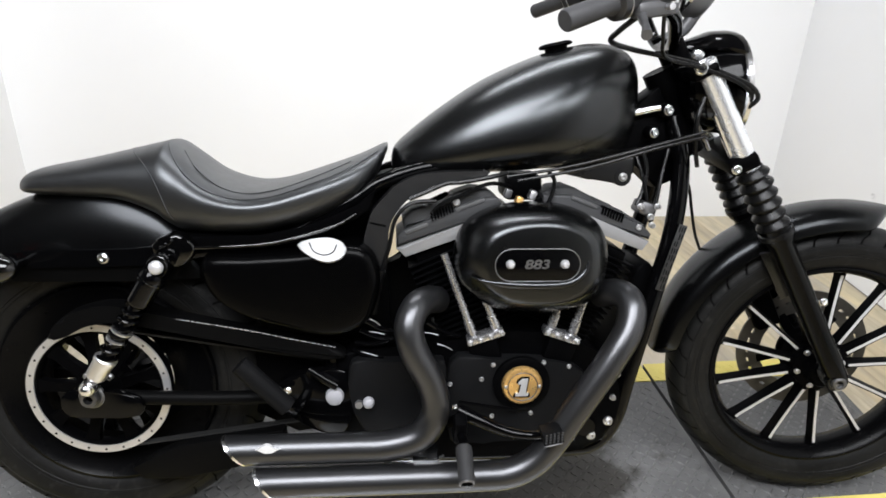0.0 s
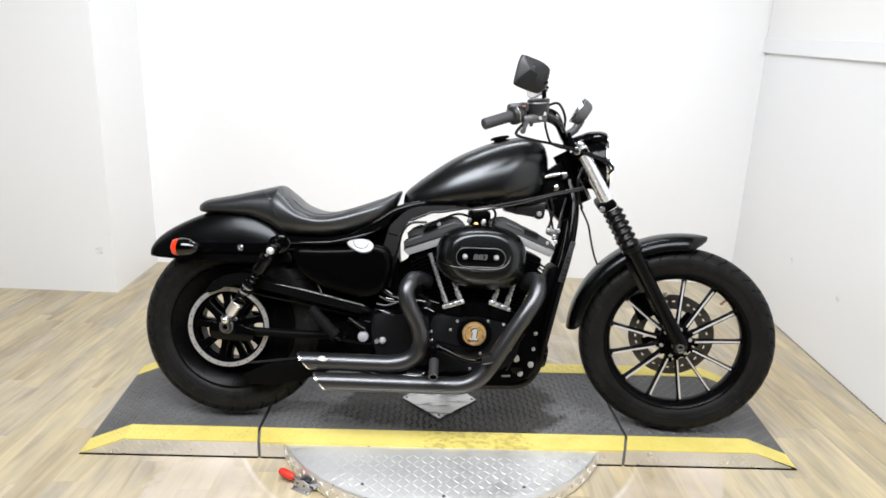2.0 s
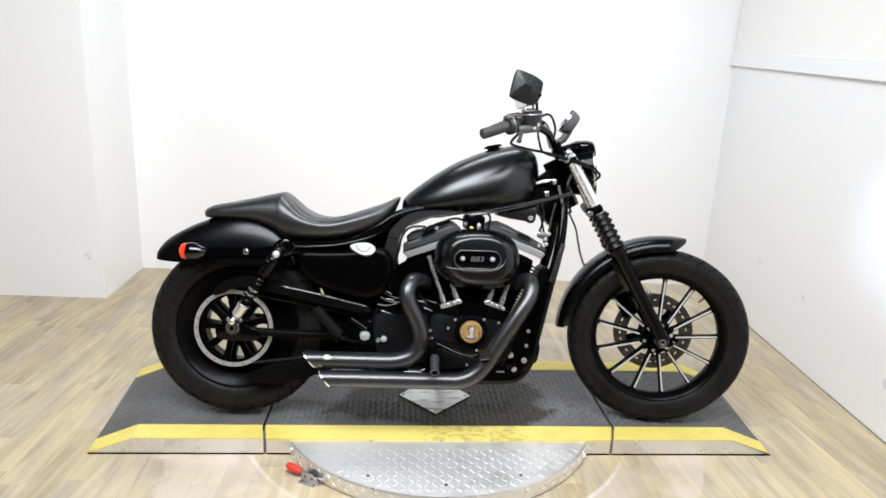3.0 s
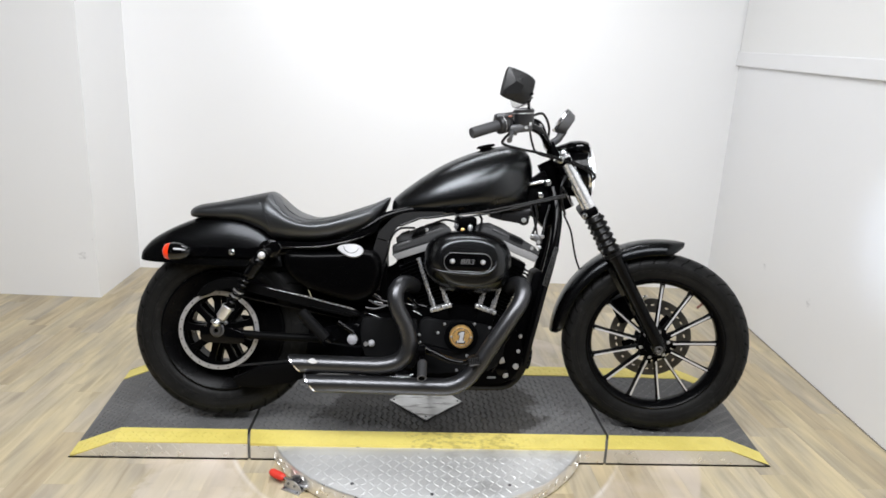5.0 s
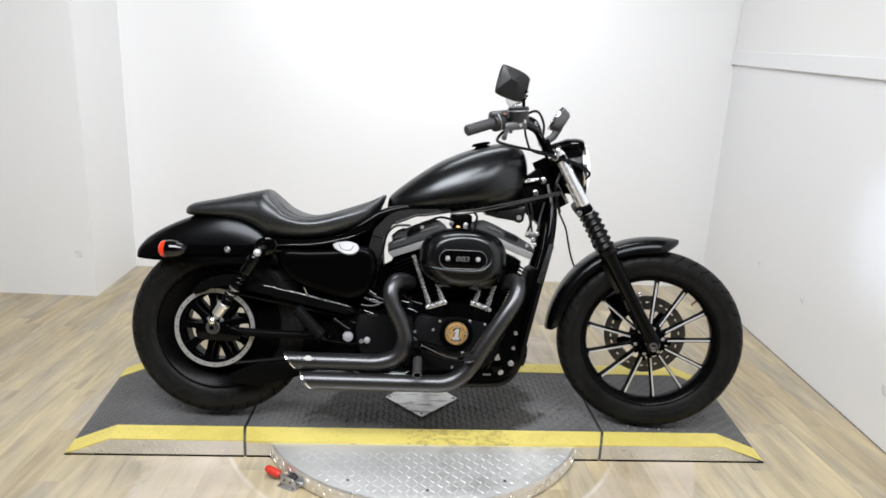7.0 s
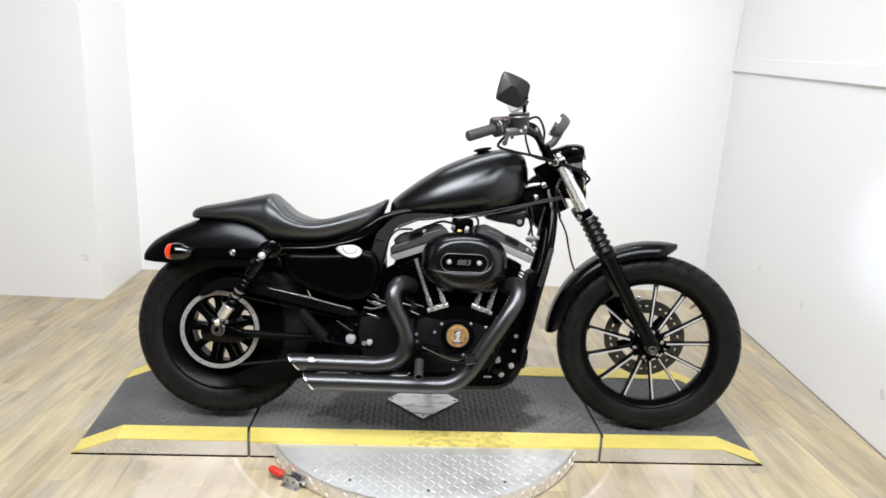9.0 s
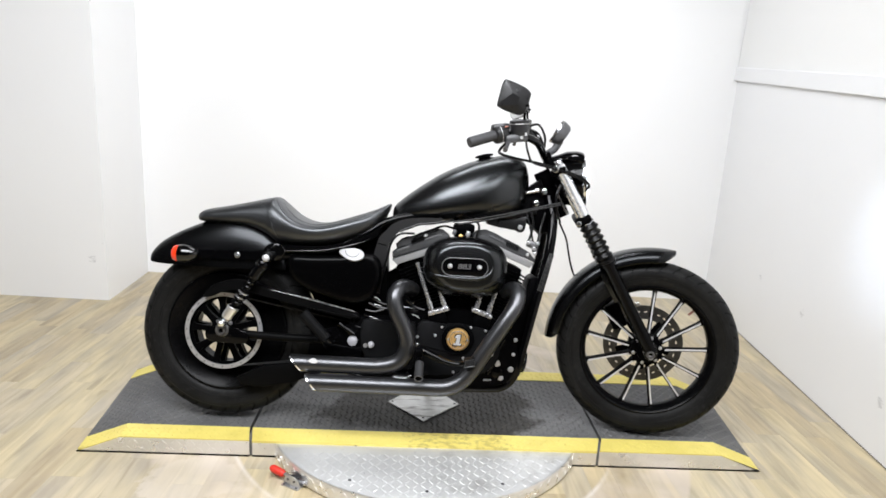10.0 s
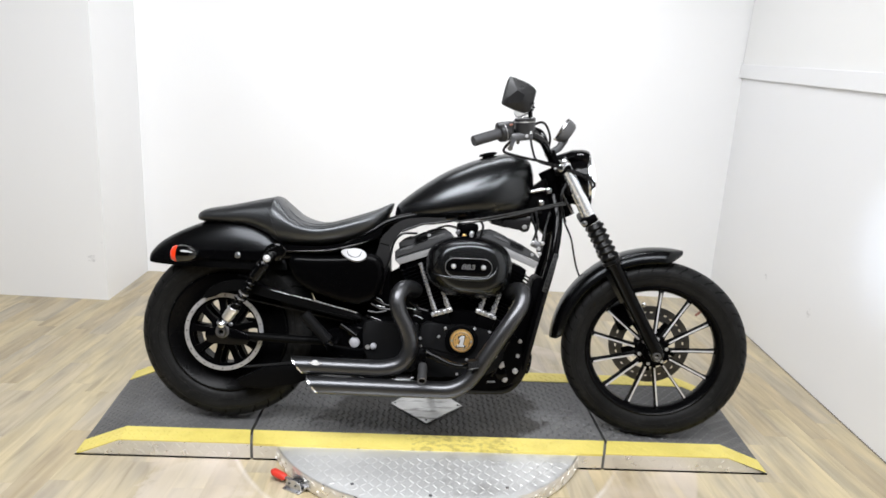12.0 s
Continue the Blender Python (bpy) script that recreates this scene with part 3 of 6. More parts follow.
turntable = thing("turntable_disc", at(CX, CY, 0), "round aluminium tread-plate turntable under the platform", "turntable")
RT = 0.586
bm = lathe(bmesh.new(), [(0, 0.004), (RT - 0.004, 0.004), (RT - 0.004, 0.050), (RT - 0.0055, 0.053), (0, 0.053)], (0, 0, 0), (0, 0, 1), 128)
plate_top = part("disc_plate", bm, PLATE, turntable, smooth=True)
bm = treads(bmesh.new(), -RT, RT, -RT, -0.30, 0.0245, 0.0135, 0.0036, 0.0015, lambda x, y, h: (x, y, 0.053 + h), lambda x, y: x * x + y * y < (RT - 0.014) ** 2)
part("tread_pattern", bm, PLATE, plate_top, smooth=False, kind="stuff")
bm = lathe(bmesh.new(), [(RT - 0.0035, 0.004), (RT, 0.005), (RT, 0.0515), (RT - 0.001, 0.053), (RT - 0.0035, 0.053)], (0, 0, 0), (0, 0, 1), 128, closed=True)
skirt = part("rim_skirt", bm, SKIRT, turntable, "bright tread-plate band round the rim")
bm = bmesh.new()
treads(bm, math.pi * RT, 2 * math.pi * RT, 0.004, 0.05, 0.0225, 0.0105, 0.0028, 0.0018, lambda s, z, h: ((RT + h) * math.cos(s / RT), (RT + h) * math.sin(s / RT), z))
part("tread_pattern", bm, SKIRT, skirt, smooth=False, kind="stuff")

for x, y in ((0, -0.272), (-0.242, -0.272), (0.242, -0.268), (-0.484, -0.268), (0.484, -0.264), (-0.242, -0.476), (0.242, -0.474), (0, -0.524)):
    part("screw", disc(bmesh.new(), (x, y, 0.053), 0.0055, 0, 0.0020, 12, 0.0004, (0, 0, 1)), DARKSTEEL, plate_top)

# a bare plate let into the deck
bm = bmesh.new()
c = [bm.verts.new(q) for q in ((-0.172, 0.155, 0), (-0.035, 0.008, 0), (0.108, 0.152, 0), (0.055, 0.222, 0), (-0.115, 0.225, 0))]
f = bm.faces.new(c)
ex = bmesh.ops.extrude_face_region(bm, geom=[f])
bmesh.ops.translate(bm, verts=[v for v in ex["geom"] if isinstance(v, bmesh.types.BMVert)], vec=(0, 0, 0.0035))
diamond = part("cover_plate", bm, GALV, None, smooth=False)
for x, y in ((-0.155, 0.157), (0.090, 0.155), (-0.035, 0.030)):
    part("screw", disc(bmesh.new(), (x, y, 0.0035), 0.0045, 0, 0.0012, 12, 0.0004, (0, 0, 1)), BLACKGAP, diamond)
diamond.location = (0, 0, DECK - 0.001)
tagged(diamond, "bare grey metal cover plate lying on the deck", "plate")

# ---- motorcycle ----
BIKE = at(0, 0, DECK, 0, 0, -1.8) @ at(0, 0, 0, -9.5, 0, 0)
bike = thing("motorcycle", BIKE, "satin black cruiser motorcycle leaning on its side stand", "motorcycle")
FW, RW = Vector((0.769, 0, 0.326)), Vector((-0.752, 0, 0.319))
# the steering is turned a little to the near side, about the raked axis of the neck
AXIS_AT, AXIS = Vector((0.37, 0, 0.88)), Vector((-0.49, 0, 0.87)).normalized()
STEER = Matrix.Translation(AXIS_AT) @ Matrix.Rotation(radians(-10), 4, AXIS) @ Matrix.Translation(-AXIS_AT)
UNSTEER = STEER.inverted()


def steered(ob):
    ob.matrix_basis = STEER
    return ob


def side(s, x, y, z):
    """A point of the turned handlebar's near end, brought to the straight-ahead bar, on the side s."""
    p = UNSTEER @ Vector((x, -abs(y), z))
    return Vector((p.x, p.y * (1 if s < 0 else -1), p.z + (0.034 if s > 0 else 0)))



def text_mesh(body, size, depth):
    """Raised letters in the xy plane, centred."""
    cu = bpy.data.curves.new("letters", "FONT")
    cu.body, cu.size, cu.extrude, cu.align_x, cu.align_y = body, size, depth, "CENTER", "CENTER"
    cu.offset, cu.space_character = size * 0.022, 0.98
    ob = new("letters", cu)
    bpy.context.view_layer.update()
    me = bpy.data.meshes.new_from_object(ob.evaluated_get(bpy.context.evaluated_depsgraph_get()))
    bpy.data.objects.remove(ob)
    bm = bmesh.new()
    bm.from_mesh(me)
    bpy.data.meshes.remove(me)
    return bm


def bolt(parent, x, y, z, r=0.007, h=0.006, mat=None, name="bolt"):
    """A bolt head that faces the camera's side of the machine."""
    bm = lathe(bmesh.new(), [(0, 0.001), (r * 1.25, 0.001), (r * 1.25, -h * 0.25), (r, -h * 0.3), (r, -h * 0.8), (r * 0.8, -h), (r * 0.45, -h), (r * 0.4, -h * 0.5), (0, -h * 0.5)], (x, y, z), seg=12)
    return part(name, bm, mat or CHROME, parent)


def tyre(parent, c, R, r, w, tread):
    """A road tyre: round crown, bulged walls, a bead ridge, and slanted grooves cut as dark sipes round the crown."""
    prof = [(r, -w * 0.60), (r + 0.004, -w * 0.70), (r + 0.016, -w * 0.80), (r + 0.022, -w * 0.86), (r + 0.028, -w * 0.88)]
    mid = r + (R - r) * 0.52
    for k in range(17):
        a = radians(-96 + 192 * k / 16)
        prof.append((mid + (R - mid) * math.cos(a) ** 0.9 if math.cos(a) > 0 else mid + (R - mid) * 0.2 * math.cos(a), w * math.sin(a) if abs(a) < math.pi / 2 else math.copysign(w, a)))
    prof += [(r + 0.028, w * 0.88), (r + 0.022, w * 0.86), (r + 0.016, w * 0.80), (r + 0.004, w * 0.70), (r, w * 0.60)]
    ob = part("tyre", lathe(bmesh.new(), prof, c, seg=112, closed=True), RUBBER, parent, "black road tyre with worn tread", angle=60)
    bm = bmesh.new()
    n = tread
    for k in range(n):
        for side in (-1, 1):
            a0 = 2 * math.pi * (k + (0.5 if side > 0 else 0)) / n
            row = []
            for j in range(5):
                u = 0.16 + 0.17 * j
                th = radians(88 * u)
                rr = mid + (R - mid) * math.cos(th) ** 0.9 + 0.0007
                row.append((a0 + 0.10 * u + (0.03 if j > 2 else 0), rr, side * w * math.sin(th)))
            vs = []
            for a, rr, h in row:
                vs.append([bm.verts.new(Vector(c) + Vector((rr * math.cos(b), h, rr * math.sin(b)))) for b in (a - 0.0075, a + 0.0075)])
            for p, q in zip(vs, vs[1:]):
                bm.faces.new((p[0], p[1], q[1], q[0]))
    part("tread_groove", bm, BLACKGAP, ob, kind="stuff")
    for rr, hw in ((r + 0.033, 0.0010), (r + 0.039, 0.0006), (mid + 0.012, 0.0008)):
        h = -float(np.interp(rr, [p[0] for p in prof[2:14]], [abs(p[1]) for p in prof[2:14]]))
        part("sidewall_ring", lathe(bmesh.new(), [(rr - hw, h), (rr, h - 0.0011), (rr + hw, h)], c, seg=96), RUBBER, ob)
    return ob


# front wheel
hub = lathe(bmesh.new(), [(0, -0.062), (0.030, -0.062), (0.036, -0.056), (0.038, -0.035), (0.056, -0.030), (0.058, -0.008), (0.050, 0), (0.058, 0.010), (0.060, 0.03), (0.04, 0.05), (0, 0.05)], FW, seg=40)
front = steered(part("front_wheel", hub, POWDER, bike, "black cast front wheel with machined spokes"))
tyre(front, FW, 0.3245, 0.234, 0.053, 40)
rim = lathe(bmesh.new(), [(0.242, -0.034), (0.239, -0.040), (0.234, -0.041), (0.227, -0.036), (0.219, -0.018), (0.217, -0.012), (0.217, 0.012), (0.227, 0.036), (0.234, 0.041), (0.242, 0.034)], FW, seg=112, closed=True)
part("rim", rim, BARREL, front, "satin black rim")
for k in range(13):
    a = radians(86 + k * 360 / 13)
    m = Matrix.Translation(FW) @ Matrix.Rotation(-a, 4, "Y")
    bm = bmesh.new()
    rings_to_mesh(bm, [[(x, -hy + o, -hz), (x, hy + o, -hz * 1.3), (x, hy + o, hz * 1.3), (x, -hy + o, hz)] for x, hy, hz, o in ((0.05, 0.016, 0.0062, -0.012), (0.075, 0.013, 0.0048, -0.010), (0.14, 0.0115, 0.0042, -0.004), (0.20, 0.0115, 0.0045, 0.0), (0.221, 0.013, 0.0065, 0.0))])
    bm.transform(m)
    sp = part("spoke", bm, POWDER, front, smooth=False)
    bm = bmesh.new()
    rings_to_mesh(bm, [[(x, y - 0.0012, -hz), (x, y + 0.0005, -hz), (x, y + 0.0005, hz), (x, y - 0.0012, hz)] for x, y, hz in ((0.056, -0.0245, 0.0030), (0.080, -0.0228, 0.0028), (0.14, -0.0158, 0.0027), (0.20, -0.0118, 0.0029), (0.212, -0.0126, 0.0030))])
    bm.transform(m @ at(0, 0, 0.0015))
    part("spoke_face", bm, SPOKEFACE, sp, "bright machined spoke edge", smooth=False)
for k in range(6):
    a = radians(15 + 60 * k)
    bolt(front, FW.x + 0.047 * math.cos(a), -0.030, FW.z + 0.047 * math.sin(a), 0.006, 0.006, STEEL, "hub_bolt")
# brake disc on the far side, with slots
BD = FW + Vector((0, 0.062, 0))
rot = lathe(bmesh.new(), [(0.146, -0.0025), (0.146, 0.0025), (0.1245, 0.0025), (0.1245, -0.0025)], BD, seg=72, closed=True)
rotor = part("brake_disc", rot, DISC, front, "drilled steel brake disc")
bm = bmesh.new()
lathe(bm, [(0.1185, -0.0025), (0.1185, 0.0025), (0.098, 0.0025), (0.094, -0.0025)], BD, seg=60, closed=True)
for k in range(30):
    m = Matrix.Translation(BD) @ Matrix.Rotation(2 * math.pi * k / 30, 4, "Y")
    box(bm, 0.016, 0.005, 0.013, m @ at(0.1215, 0, 0, 0, 25, 0))
part("disc_web", bm, DISC, rotor, smooth=False)
bm = bmesh.new()
for k in range(5):
    m = Matrix.Translation(BD) @ Matrix.Rotation(2 * math.pi * k / 5 + 0.3, 4, "Y")
    box(bm, 0.055, 0.006, 0.022, m @ at(0.075, 0, 0), 0.002)
lathe(bm, [(0.055, -0.004), (0.055, 0.004), (0.035, 0.004), (0.035, -0.004)], BD, seg=40, closed=True)
part("disc_carrier", bm, POWDER, rotor)
steered(part("brake_caliper", box(bmesh.new(), 0.058, 0.06, 0.10, at(0.660, 0.07, 0.425, 0, -28, 0), 0.012), POWDER, bike, "black brake caliper"))
part("valve_stem", tube(bmesh.new(), [FW + Vector((0.156, -0.002, 0.154)), FW + Vector((0.137, -0.008, 0.138))], 0.0042, 8), DULLRED, front, "rusty red valve cap")

# rear wheel
hub = lathe(bmesh.new(), [(0, -0.07), (0.05, -0.07), (0.055, -0.05), (0.045, -0.03), (0.045, 0.05), (0.03, 0.07), (0, 0.07)], RW, seg=40)
rear = part("rear_wheel", hub, POWDER, bike, "black cast rear wheel behind the belt pulley")
tyre(rear, RW, 0.3125, 0.204, 0.066, 34)
rim = lathe(bmesh.new(), [(0.214, -0.050), (0.211, -0.057), (0.206, -0.058), (0.196, -0.050), (0.155, -0.034), (0.119, -0.026), (0.119, 0.022), (0.155, 0.030), (0.196, 0.050), (0.206, 0.058), (0.214, 0.050)], RW, seg=112, closed=True)
part("rim", rim, BARREL, rear, "satin black rim")
for k in range(9):
    m = Matrix.Translation(RW) @ Matrix.Rotation(radians(24 + 40 * k), 4, "Y")
    bm = bmesh.new()
    rings_to_mesh(bm, [[(x, -hy, -hz), (x, hy, -hz), (x, hy, hz), (x, -hy, hz)] for x, hy, hz in ((0.035, 0.02, 0.012), (0.08, 0.015, 0.008), (0.11, 0.013, 0.009), (0.134, 0.016, 0.014))])
    bm.transform(m)
    part("spoke", bm, POWDER, rear, smooth=False)

# belt drive
PC = Vector((-0.754, -0.076, 0.326))
pulley = part("belt_pulley", lathe(bmesh.new(), [(0.131, -0.012), (0.131, 0.020), (0.126, 0.022), (0.114, 0.010), (0.114, -0.006), (0.119, -0.012)], PC, seg=112, closed=True), POWDER, bike, "black belt pulley with a bright lip")
part("pulley_lip", lathe(bmesh.new(), [(0.1365, -0.0115), (0.1355, -0.0145), (0.1220, -0.0140), (0.1210, -0.0115)], PC, seg=112, closed=True), LIP, pulley, "polished pulley rim")
for k in range(24):
    a = 2 * math.pi * k / 24
    part("rivet", disc(bmesh.new(), PC + Vector((0.129 * math.cos(a), 0, 0.129 * math.sin(a))), 0.0022, -0.0138, -0.0152, 8), BLACKGAP, pulley)
for k in range(9):
    m = Matrix.Translation(PC) @ Matrix.Rotation(radians(24 + 40 * k), 4, "Y")
    bm = bmesh.new()
    rings_to_mesh(bm, [[(x, -hy, -hz), (x, hy, -hz), (x, hy, hz), (x, -hy, hz)] for x, hy, hz in ((0.035, 0.012, 0.013), (0.07, 0.008, 0.010), (0.10, 0.007, 0.011), (0.117, 0.008, 0.016))])
    bm.transform(m)
    part("pulley_spoke", bm, POWDER, pulley, smooth=False)
part("pulley_hub", lathe(bmesh.new(), [(0, -0.02), (0.03, -0.02), (0.046, -0.012), (0.048, 0.03), (0, 0.03)], PC, seg=32), POWDER, pulley)
for k in range(5):
    a = radians(50 + 72 * k)
    bolt(pulley, PC.x + 0.036 * math.cos(a), PC.y - 0.014, PC.z + 0.036 * math.sin(a), 0.006, 0.006, STEEL, "pulley_bolt")
fp = Vector((-0.245, -0.086, 0.315))
d = PC - fp
base_a = math.atan2(d.z, d.x)
off = math.acos((0.136 - 0.052) / math.hypot(d.x, d.z))
loop = []
for k in range(25):
    a = base_a - off + 2 * off * k / 24
    loop.append((PC.x + 0.1345 * math.cos(a), PC.z + 0.1345 * math.sin(a)))
for k in range(17):
    a = base_a + off + (2 * math.pi - 2 * off) * k / 16
    loop.append((fp.x + 0.051 * math.cos(a), fp.z + 0.051 * math.sin(a)))
bm = bmesh.new()
ring = []
cxl, czl = (PC.x + fp.x) / 2, (PC.z + fp.z) / 2
for i, (x, z) in enumerate(loop):
    x0, z0 = loop[i - 1]
    x1, z1 = loop[(i + 1) % len(loop)]
    n = Vector((z1 - z0, 0, -(x1 - x0))).normalized() * 0.004
    ring.append([(x, PC.y - 0.012, z), (x, PC.y + 0.002, z), (x + n.x, PC.y + 0.002, z + n.z), (x + n.x, PC.y - 0.012, z + n.z)])
rings_to_mesh(bm, ring + [ring[0]], cap=False)
bmesh.ops.remove_doubles(bm, verts=bm.verts, dist=1e-6)
part("drive_belt", bm, BELT, bike, "black toothed drive belt", smooth=False)
part("belt_guard", plate(bmesh.new(), rounded([(-0.818, 0.448), (-0.79, 0.487), (-0.745, 0.506), (-0.693, 0.511), (-0.61, 0.492), (-0.50, 0.466), (-0.395, 0.443), (-0.29, 0.418), (-0.285, 0.396), (-0.40, 0.416), (-0.50, 0.438), (-0.61, 0.462), (-0.69, 0.478), (-0.745, 0.472), (-0.785, 0.452)], 4), -0.128, -0.085, 0.008, 4), GUARD, bike, "matt black belt guard")
# the highlight along the guard's upper edge, laid on as a pale steel tube
part("guard_glint", tube(bmesh.new(), [(-0.60, -0.126, 0.487), (-0.583, -0.127, 0.4845), (-0.46, -0.127, 0.4615), (-0.38, -0.127, 0.443), (-0.292, -0.127, 0.4235)], 0.0011, 8, 5), TUBESTEEL, bike, "pale tube standing in for the highlight on the belt guard's edge")
part("lower_belt_guard", plate(bmesh.new(), [(-0.70, 0.165), (-0.64, 0.195), (-0.60, 0.214), (-0.52, 0.224), (-0.40, 0.242), (-0.395, 0.200), (-0.50, 0.160), (-0.60, 0.138), (-0.68, 0.140)], -0.112, -0.078, 0.004), GUARD, bike, "matt black lower belt guard")

# swing arm, axle and shocks
for s in (-1, 1):
    part("swing_arm", tube(bmesh.new(), [(-0.765, 0.118 * s, 0.329), (-0.62, 0.120 * s, 0.322), (-0.46, 0.118 * s, 0.318), (-0.29, 0.10 * s, 0.318)], 0.014, 14, 5), GUARD, bike, "black swing arm")
part("axle_plate", plate(bmesh.new(), rounded([(-0.80, 0.325), (-0.785, 0.35), (-0.735, 0.352), (-0.66, 0.335), (-0.66, 0.298), (-0.735, 0.296), (-0.785, 0.300)], 4), -0.146, -0.132, 0.003), GLOSS, bike)
nut = part("rear_axle_nut", lathe(bmesh.new(), [(0, 0), (0.0235, 0), (0.0235, -0.006), (0.0205, -0.009), (0.0185, -0.009), (0.0180, -0.007), (0.0165, -0.007), (0.0160, -0.018), (0.0145, -0.021), (0.0085, -0.021), (0.0075, -0.010), (0, -0.010)], (-0.742, -0.140, 0.340), seg=28), DARKSTEEL, bike, "dark steel rear axle nut with a bored centre", angle=30)
part("axle_bore", lathe(bmesh.new(), [(0, -0.0108), (0.0074, -0.0108)], (-0.742, -0.140, 0.340), seg=20), BLACKGAP, nut)
for s in (-1, 1):
    y = 0.158 * s
    top, bot = Vector((-0.592, y, 0.598)), Vector((-0.736, y, 0.368))
    ax = (bot - top).normalized()
    L = (bot - top).length
    p = lambda f: top + (bot - top) * f
    sh = part("shock_absorber", lathe(bmesh.new(), [(0, 0.012), (0.018, 0.012), (0.0230, 0.020), (0.0245, 0.028), (0.0225, 0.033), (0.0235, 0.037), (0.0220, 0.041), (0.0220, 0.078), (0.019, 0.086), (0.012, 0.09), (0.012, L - 0.06), (0, L - 0.06)], top, ax, 24), GLOSS, bike, "black shock absorber with a chrome cup")
    turns, coil = 7, []
    for k in range(turns * 14 + 1):
        a = 2 * math.pi * k / 14
        f = 0.088 + (L - 0.155) * k / (turns * 14)
        u = ax.orthogonal().normalized()
        v = ax.cross(u)
        coil.append(top + ax * f + 0.0165 * (math.cos(a) * u + math.sin(a) * v))
    part("spring", tube(bmesh.new(), coil, 0.0036, 8), GLOSS, sh, "gloss black coil spring")
    part("body_ring", lathe(bmesh.new(), [(0.0225, 0.030), (0.0252, 0.032), (0.0252, 0.034), (0.0225, 0.036)], top, ax, 24, closed=True), WET, sh)
    part("chrome_cup", lathe(bmesh.new(), [(0, L - 0.068), (0.0175, L - 0.067), (0.0205, L - 0.064), (0.0205, L - 0.058), (0.0185, L - 0.054), (0.0180, L - 0.024), (0.0150, L - 0.019), (0, L - 0.018)], top, ax, 24), ALU, sh, "chrome lower shock cup")
    for f in (0.080, 0.143, 0.162):
        part("spring_collar", lathe(bmesh.new(), [(0.0140, f), (0.0186, f + 0.001), (0.0186, f + 0.0045), (0.0140, f + 0.0055)], top, ax, 24, closed=True), STEEL, sh, "small bright collar")
    for c, r, mt in ((top, 0.021, WET), (bot, 0.0155, CHROME)):
        part("shock_eye", lathe(bmesh.new(), [(0, -0.018), (r * 0.8, -0.018), (r, -0.013), (r, 0.013), (r * 0.8, 0.018), (0, 0.018)], c, seg=24), mt, sh)
    if s < 0:
        part("shock_bolt", lathe(bmesh.new(), [(0, -0.011), (0.006, -0.0105), (0.0105, -0.008), (0.0125, -0.003), (0.0125, 0.001), (0, 0.001)], (top.x, y - 0.018, top.z), seg=20), CAPMETAL, sh, "domed pale bolt cap")
        part("shock_bolt", lathe(bmesh.new(), [(0, -0.009), (0.006, -0.008), (0.0105, -0.004), (0.012, 0.001), (0, 0.001)], (bot.x, y - 0.018, bot.z), seg=20), CHROME, sh, "chrome ball-headed bolt")
        mount = part("shock_mount", plate(bmesh.new(), rounded([(-0.612, 0.628), (-0.575, 0.648), (-0.548, 0.640), (-0.536, 0.620), (-0.552, 0.596), (-0.590, 0.586)], 4), -0.138, -0.104, 0.006, 3), WET, bike, "gloss black upper shock mount")
        for k in range(3):
            part("mount_rib", box(bmesh.new(), 0.005, 0.004, 0.012, at(-0.598 + 0.010 * k, -0.139, 0.622 + 0.006 * k, 0, 40, 0), 0.0015), WET, mount)

# rear fender: an arched shell with straight sides
RF = [(-1.034, 0.582, 0.568, 0.045), (-1.024, 0.600, 0.558, 0.070), (-1.000, 0.628, 0.554, 0.081), (-0.960, 0.655, 0.552, 0.089), (-0.910, 0.681, 0.551, 0.094), (-0.850, 0.706, 0.550, 0.097),
      (-0.790, 0.726, 0.550, 0.098), (-0.730, 0.735, 0.550, 0.098), (-0.670, 0.725, 0.550, 0.098), (-0.610, 0.695, 0.552, 0.097), (-0.565, 0.647, 0.553, 0.095),
      (-0.545, 0.598, 0.553, 0.092)]


def arch_shell(rows, n=20, power=2.7, thick=0.004, per=5):
    """A shell with a rounded top and open below."""
    rings = []
    for x, top, low, w in interp_rows(rows, per):
        outer, inner = [], []
        for k in range(n + 1):
            a = math.pi * k / n
            c, s = math.cos(a), math.sin(a)
            y = w * math.copysign(abs(c) ** (2 / power), c)
            z = low + (top - low) * abs(s) ** (2 / power)
            outer.append((x, y, z))
            inner.append((x, y * (1 - thick / w), z - thick * s))
        rings.append(outer + inner[::-1])
    return rings_to_mesh(bmesh.new(), rings)


rf = part("rear_fender", arch_shell(RF), SATIN, bike, "satin black chopped rear fender")
for s in (-1, 1):
    part("fender_strut", plate(bmesh.new(), rounded([(-0.905, 0.582), (-0.90, 0.602), (-0.80, 0.611), (-0.66, 0.614), (-0.575, 0.626), (-0.555, 0.612), (-0.565, 0.585), (-0.66, 0.582), (-0.80, 0.580)], 4), s * 0.098, s * 0.108, 0.003), GLOSS, bike, "gloss black fender strut")
bolt(bike, -0.709, -0.108, 0.598, 0.0085, 0.007, CHROME, "strut_bolt")
part("tail_bracket", box(bmesh.new(), 0.05, 0.03, 0.006, at(-0.868, -0.01, 0.690, 0, -22, 0), 0.002), CHROME, bike, "small bright seat bracket")

